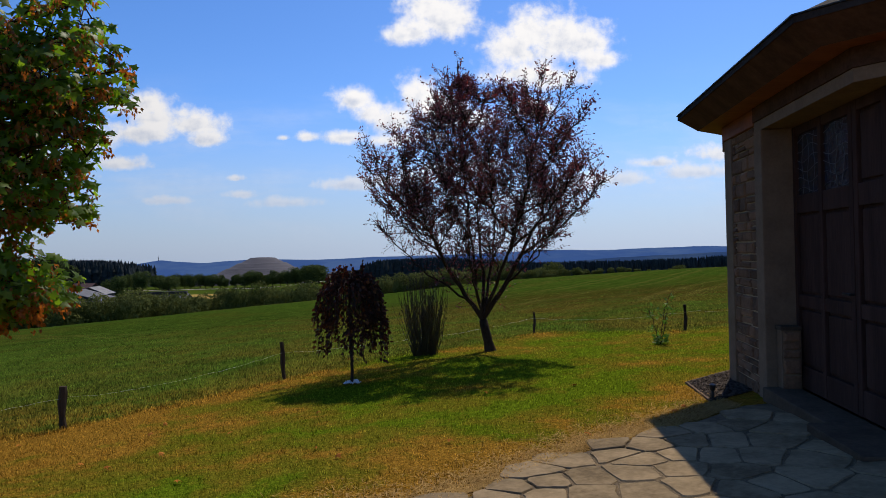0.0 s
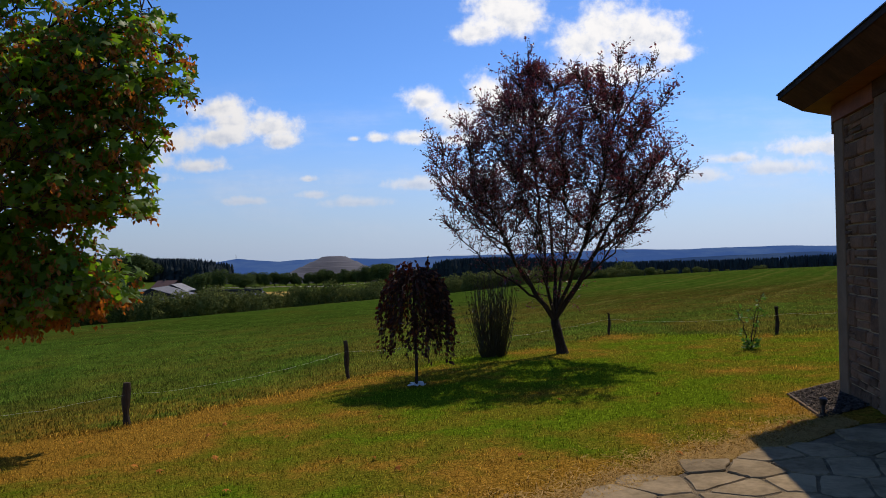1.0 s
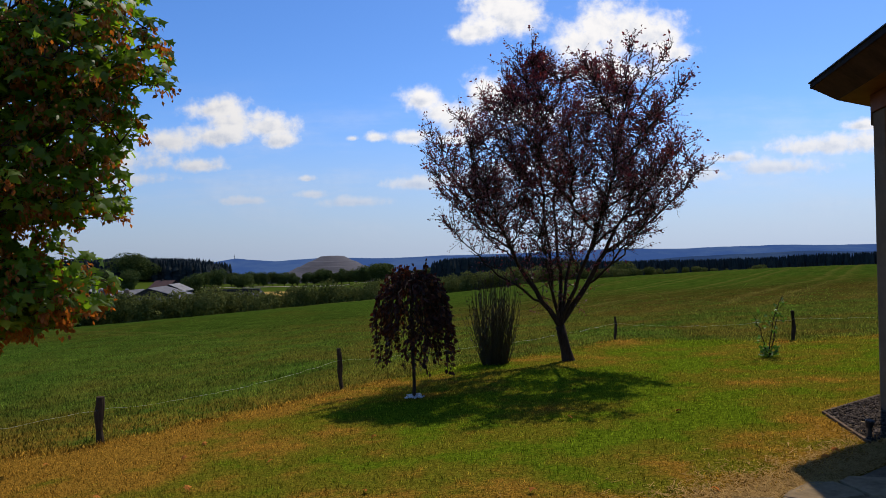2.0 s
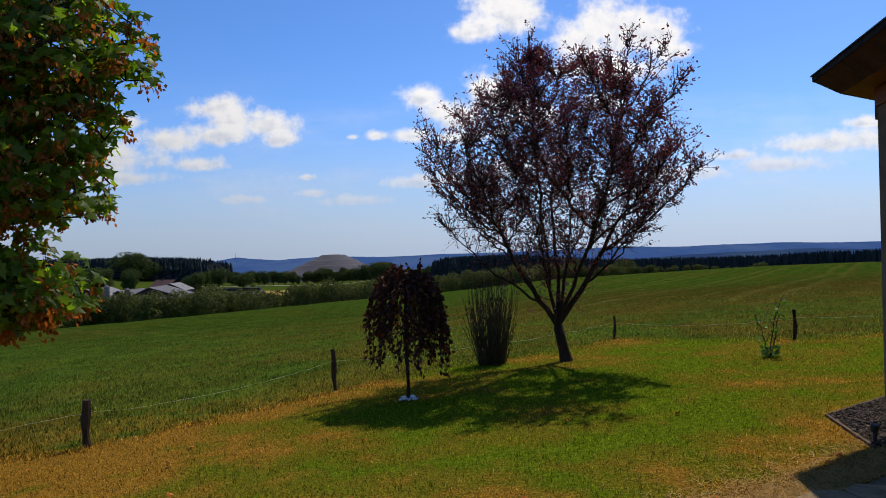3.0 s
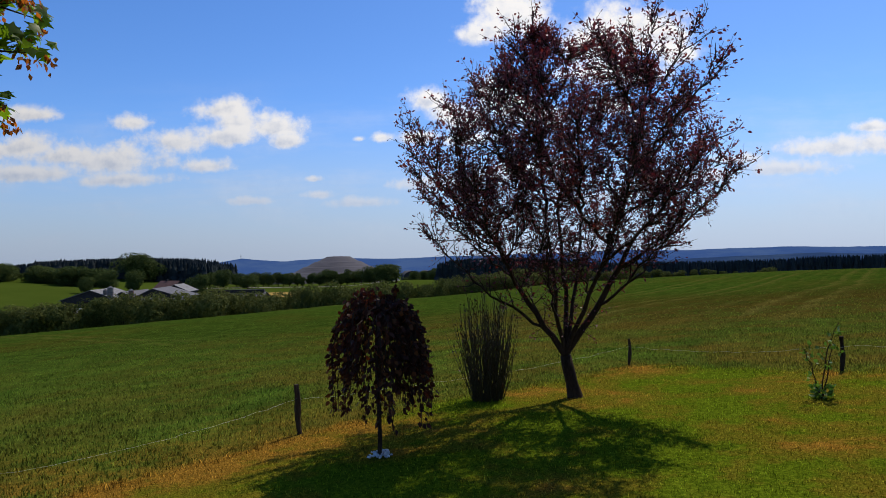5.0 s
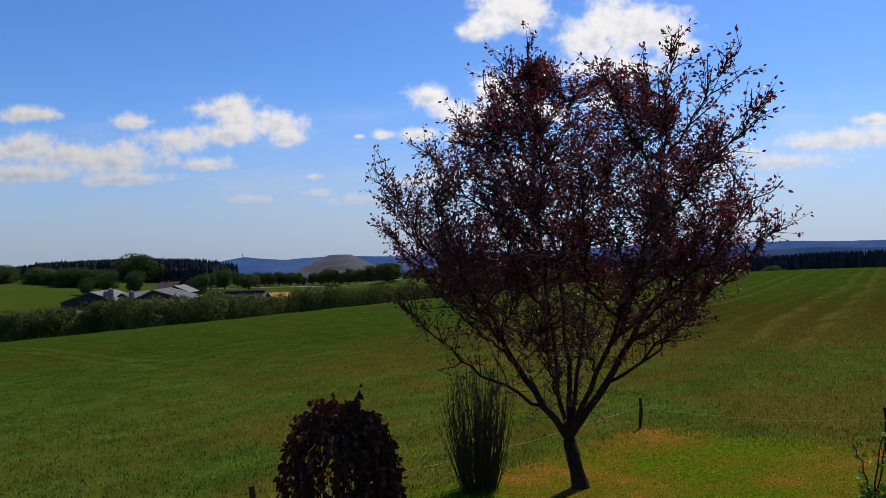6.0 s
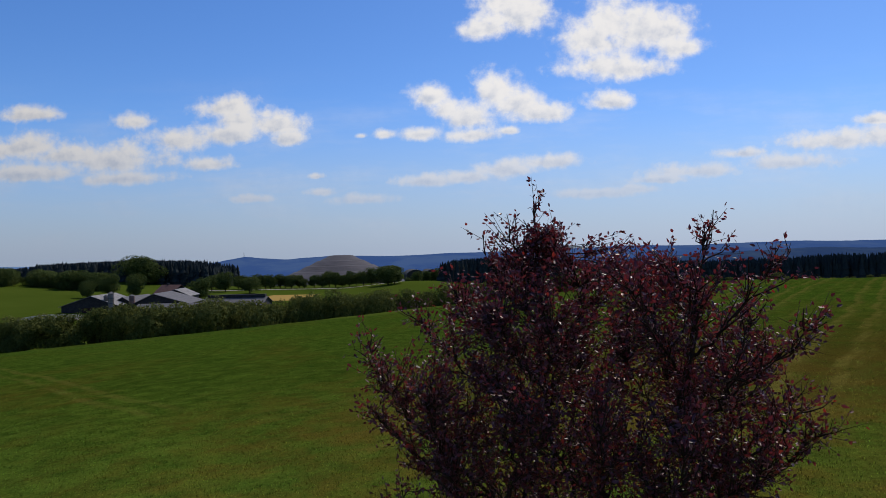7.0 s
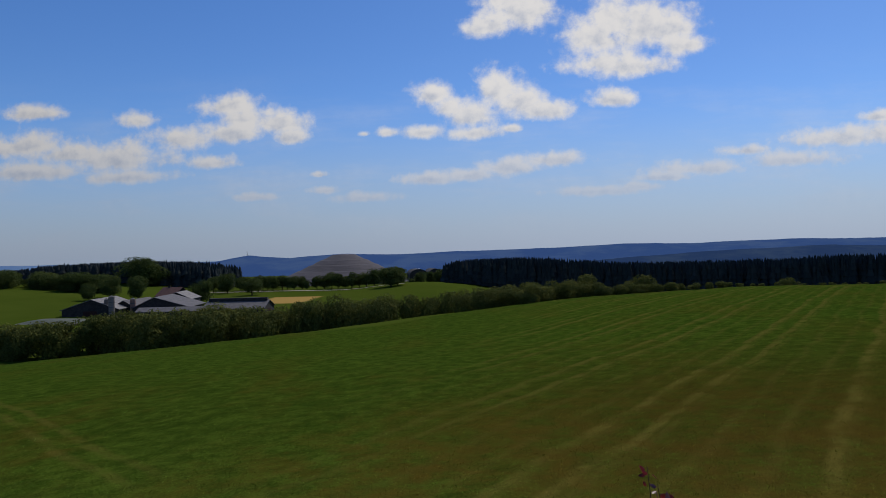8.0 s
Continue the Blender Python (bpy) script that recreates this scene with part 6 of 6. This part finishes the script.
# ---------------------------------------------------------------- standing grass
def build_grass(name, label, seed, n, x_of, y_of, keep, low, high, wide, tuft):
    rng = np.random.default_rng(seed)
    x, y = x_of(rng, n), y_of(rng, n)
    ok = keep(x, y)
    x, y = x[ok], y[ok]
    k = rng.integers(1, tuft + 1, len(x))
    x, y = np.repeat(x, k), np.repeat(y, k)
    x, y = x + rng.normal(0, 0.03, len(x)), y + rng.normal(0, 0.03, len(x))
    z = land(x, y)
    m = len(x)
    a = rng.uniform(0, 2 * np.pi, m)
    h = rng.uniform(low, high, m)
    w = wide * rng.uniform(0.7, 1.3, m)
    lean = h * rng.uniform(0.1, 0.7, m)
    b = rng.uniform(0, 2 * np.pi, m)
    root = np.stack([x, y, z - 0.005], -1)
    across = np.stack([np.cos(a) * w, np.sin(a) * w, np.zeros(m)], -1)
    tip = root + np.stack([np.cos(b) * lean, np.sin(b) * lean, h], -1)
    mid = root * 0.55 + tip * 0.45 + np.stack([np.zeros(m), np.zeros(m), h * 0.12], -1)
    v = np.stack([root - across, root + across, mid + across * 0.8, mid - across * 0.8, tip], 1).reshape(-1, 3)
    o = (np.arange(m) * 5)[:, None]
    f = np.concatenate([o + np.array([[0, 1, 2]]), o + np.array([[0, 2, 3]]), o + np.array([[3, 2, 4]])])
    tagged(mesh_of(name, v, f, M_BLADE), label, "grass", kind="stuff")


def on_lawn(x, y):
    edge = lawn_edge(x)
    pave = np.interp(x, [-1.2, 0.0, 0.4, 1.0, 1.6, 2.0, 2.4, 2.8, 3.1, 3.2, 3.45, 4.4], [3.2, 3.5, 3.75, 4.25, 4.72, 4.9, 5.1, 5.4, 5.7, 6.2, 7.1, 7.75])
    return (y < edge + 0.3) & (y > pave + 0.03)


def on_field(x, y):
    return y > lawn_edge(x) - 0.5


build_grass("lawn_grass", "short mown lawn grass, green with straw patches", 41, 105000, lambda r, n: r.uniform(-8.5, 9.5, n), lambda r, n: 3.0 + 13.0 * r.uniform(0, 1, n) ** 1.25, on_lawn, 0.015, 0.042, 0.0026, 3)
build_grass("field_grass", "knee-high green crop grass in the field", 43, 190000, lambda r, n: r.uniform(-1, 1, n) * 28, lambda r, n: 8.0 + r.exponential(11.0, n), on_field, 0.025, 0.07, 0.0055, 3)


def build_fallen_leaves():
    rng = np.random.default_rng(51)
    v = [tuple(p) for p in (LEAF_LOBED * np.array([1, 1, 2.2]))]
    me = bpy.data.meshes.new("fallen_leaf")
    me.from_pydata(v, [], LOBED_FACES)
    me.materials.append(M_DEADLEAF)
    for k in range(22):
        x, y = rng.uniform(-5.5, -0.5) if k < 15 else rng.uniform(0.2, 2.8), rng.uniform(4.2, 8.2)
        if y < paving_edge(x) + 0.1:
            continue
        ob = new("fallen_leaf", me)
        ob.matrix_world = Matrix.LocRotScale((x, y, gz(x, y) + 0.035), Euler((rng.uniform(-0.5, 0.5), rng.uniform(-0.5, 0.5), rng.uniform(0, 6.28))), (0.07, 0.07, 0.07))
        tagged(ob, "dry brown fallen leaf on the lawn", "leaf", "fallen leaves")


build_fallen_leaves()


def build_straw():
    """Dry clippings and leaf litter along the edge of the paving and by the gravel."""
    rng = np.random.default_rng(61)
    n = 15000
    x = rng.uniform(-1.0, 3.3, n)
    y = np.array([paving_edge(q) for q in x]) + rng.gamma(1.8, 0.14, n) - 0.15
    m = len(x)
    a = rng.uniform(0, 2 * np.pi, m)
    ln, w = rng.uniform(0.012, 0.042, m), rng.uniform(0.0012, 0.0034, m)
    z = land(x, y) + rng.uniform(0.004, 0.022, m)
    c = np.stack([x, y, z], -1)
    u = np.stack([np.cos(a) * ln, np.sin(a) * ln, rng.normal(0, 0.006, m)], -1)
    v = np.stack([-np.sin(a) * w, np.cos(a) * w, np.zeros(m)], -1)
    verts = np.stack([c - u - v, c + u - v, c + u + v, c - u + v], 1).reshape(-1, 3)
    faces = (np.arange(m) * 4)[:, None] + np.array([[0, 1, 2, 3]])
    tagged(mesh_of("straw_litter", verts, faces, M_STRAW), "dry straw and leaf litter along the paving edge", "litter", kind="stuff")


build_straw()
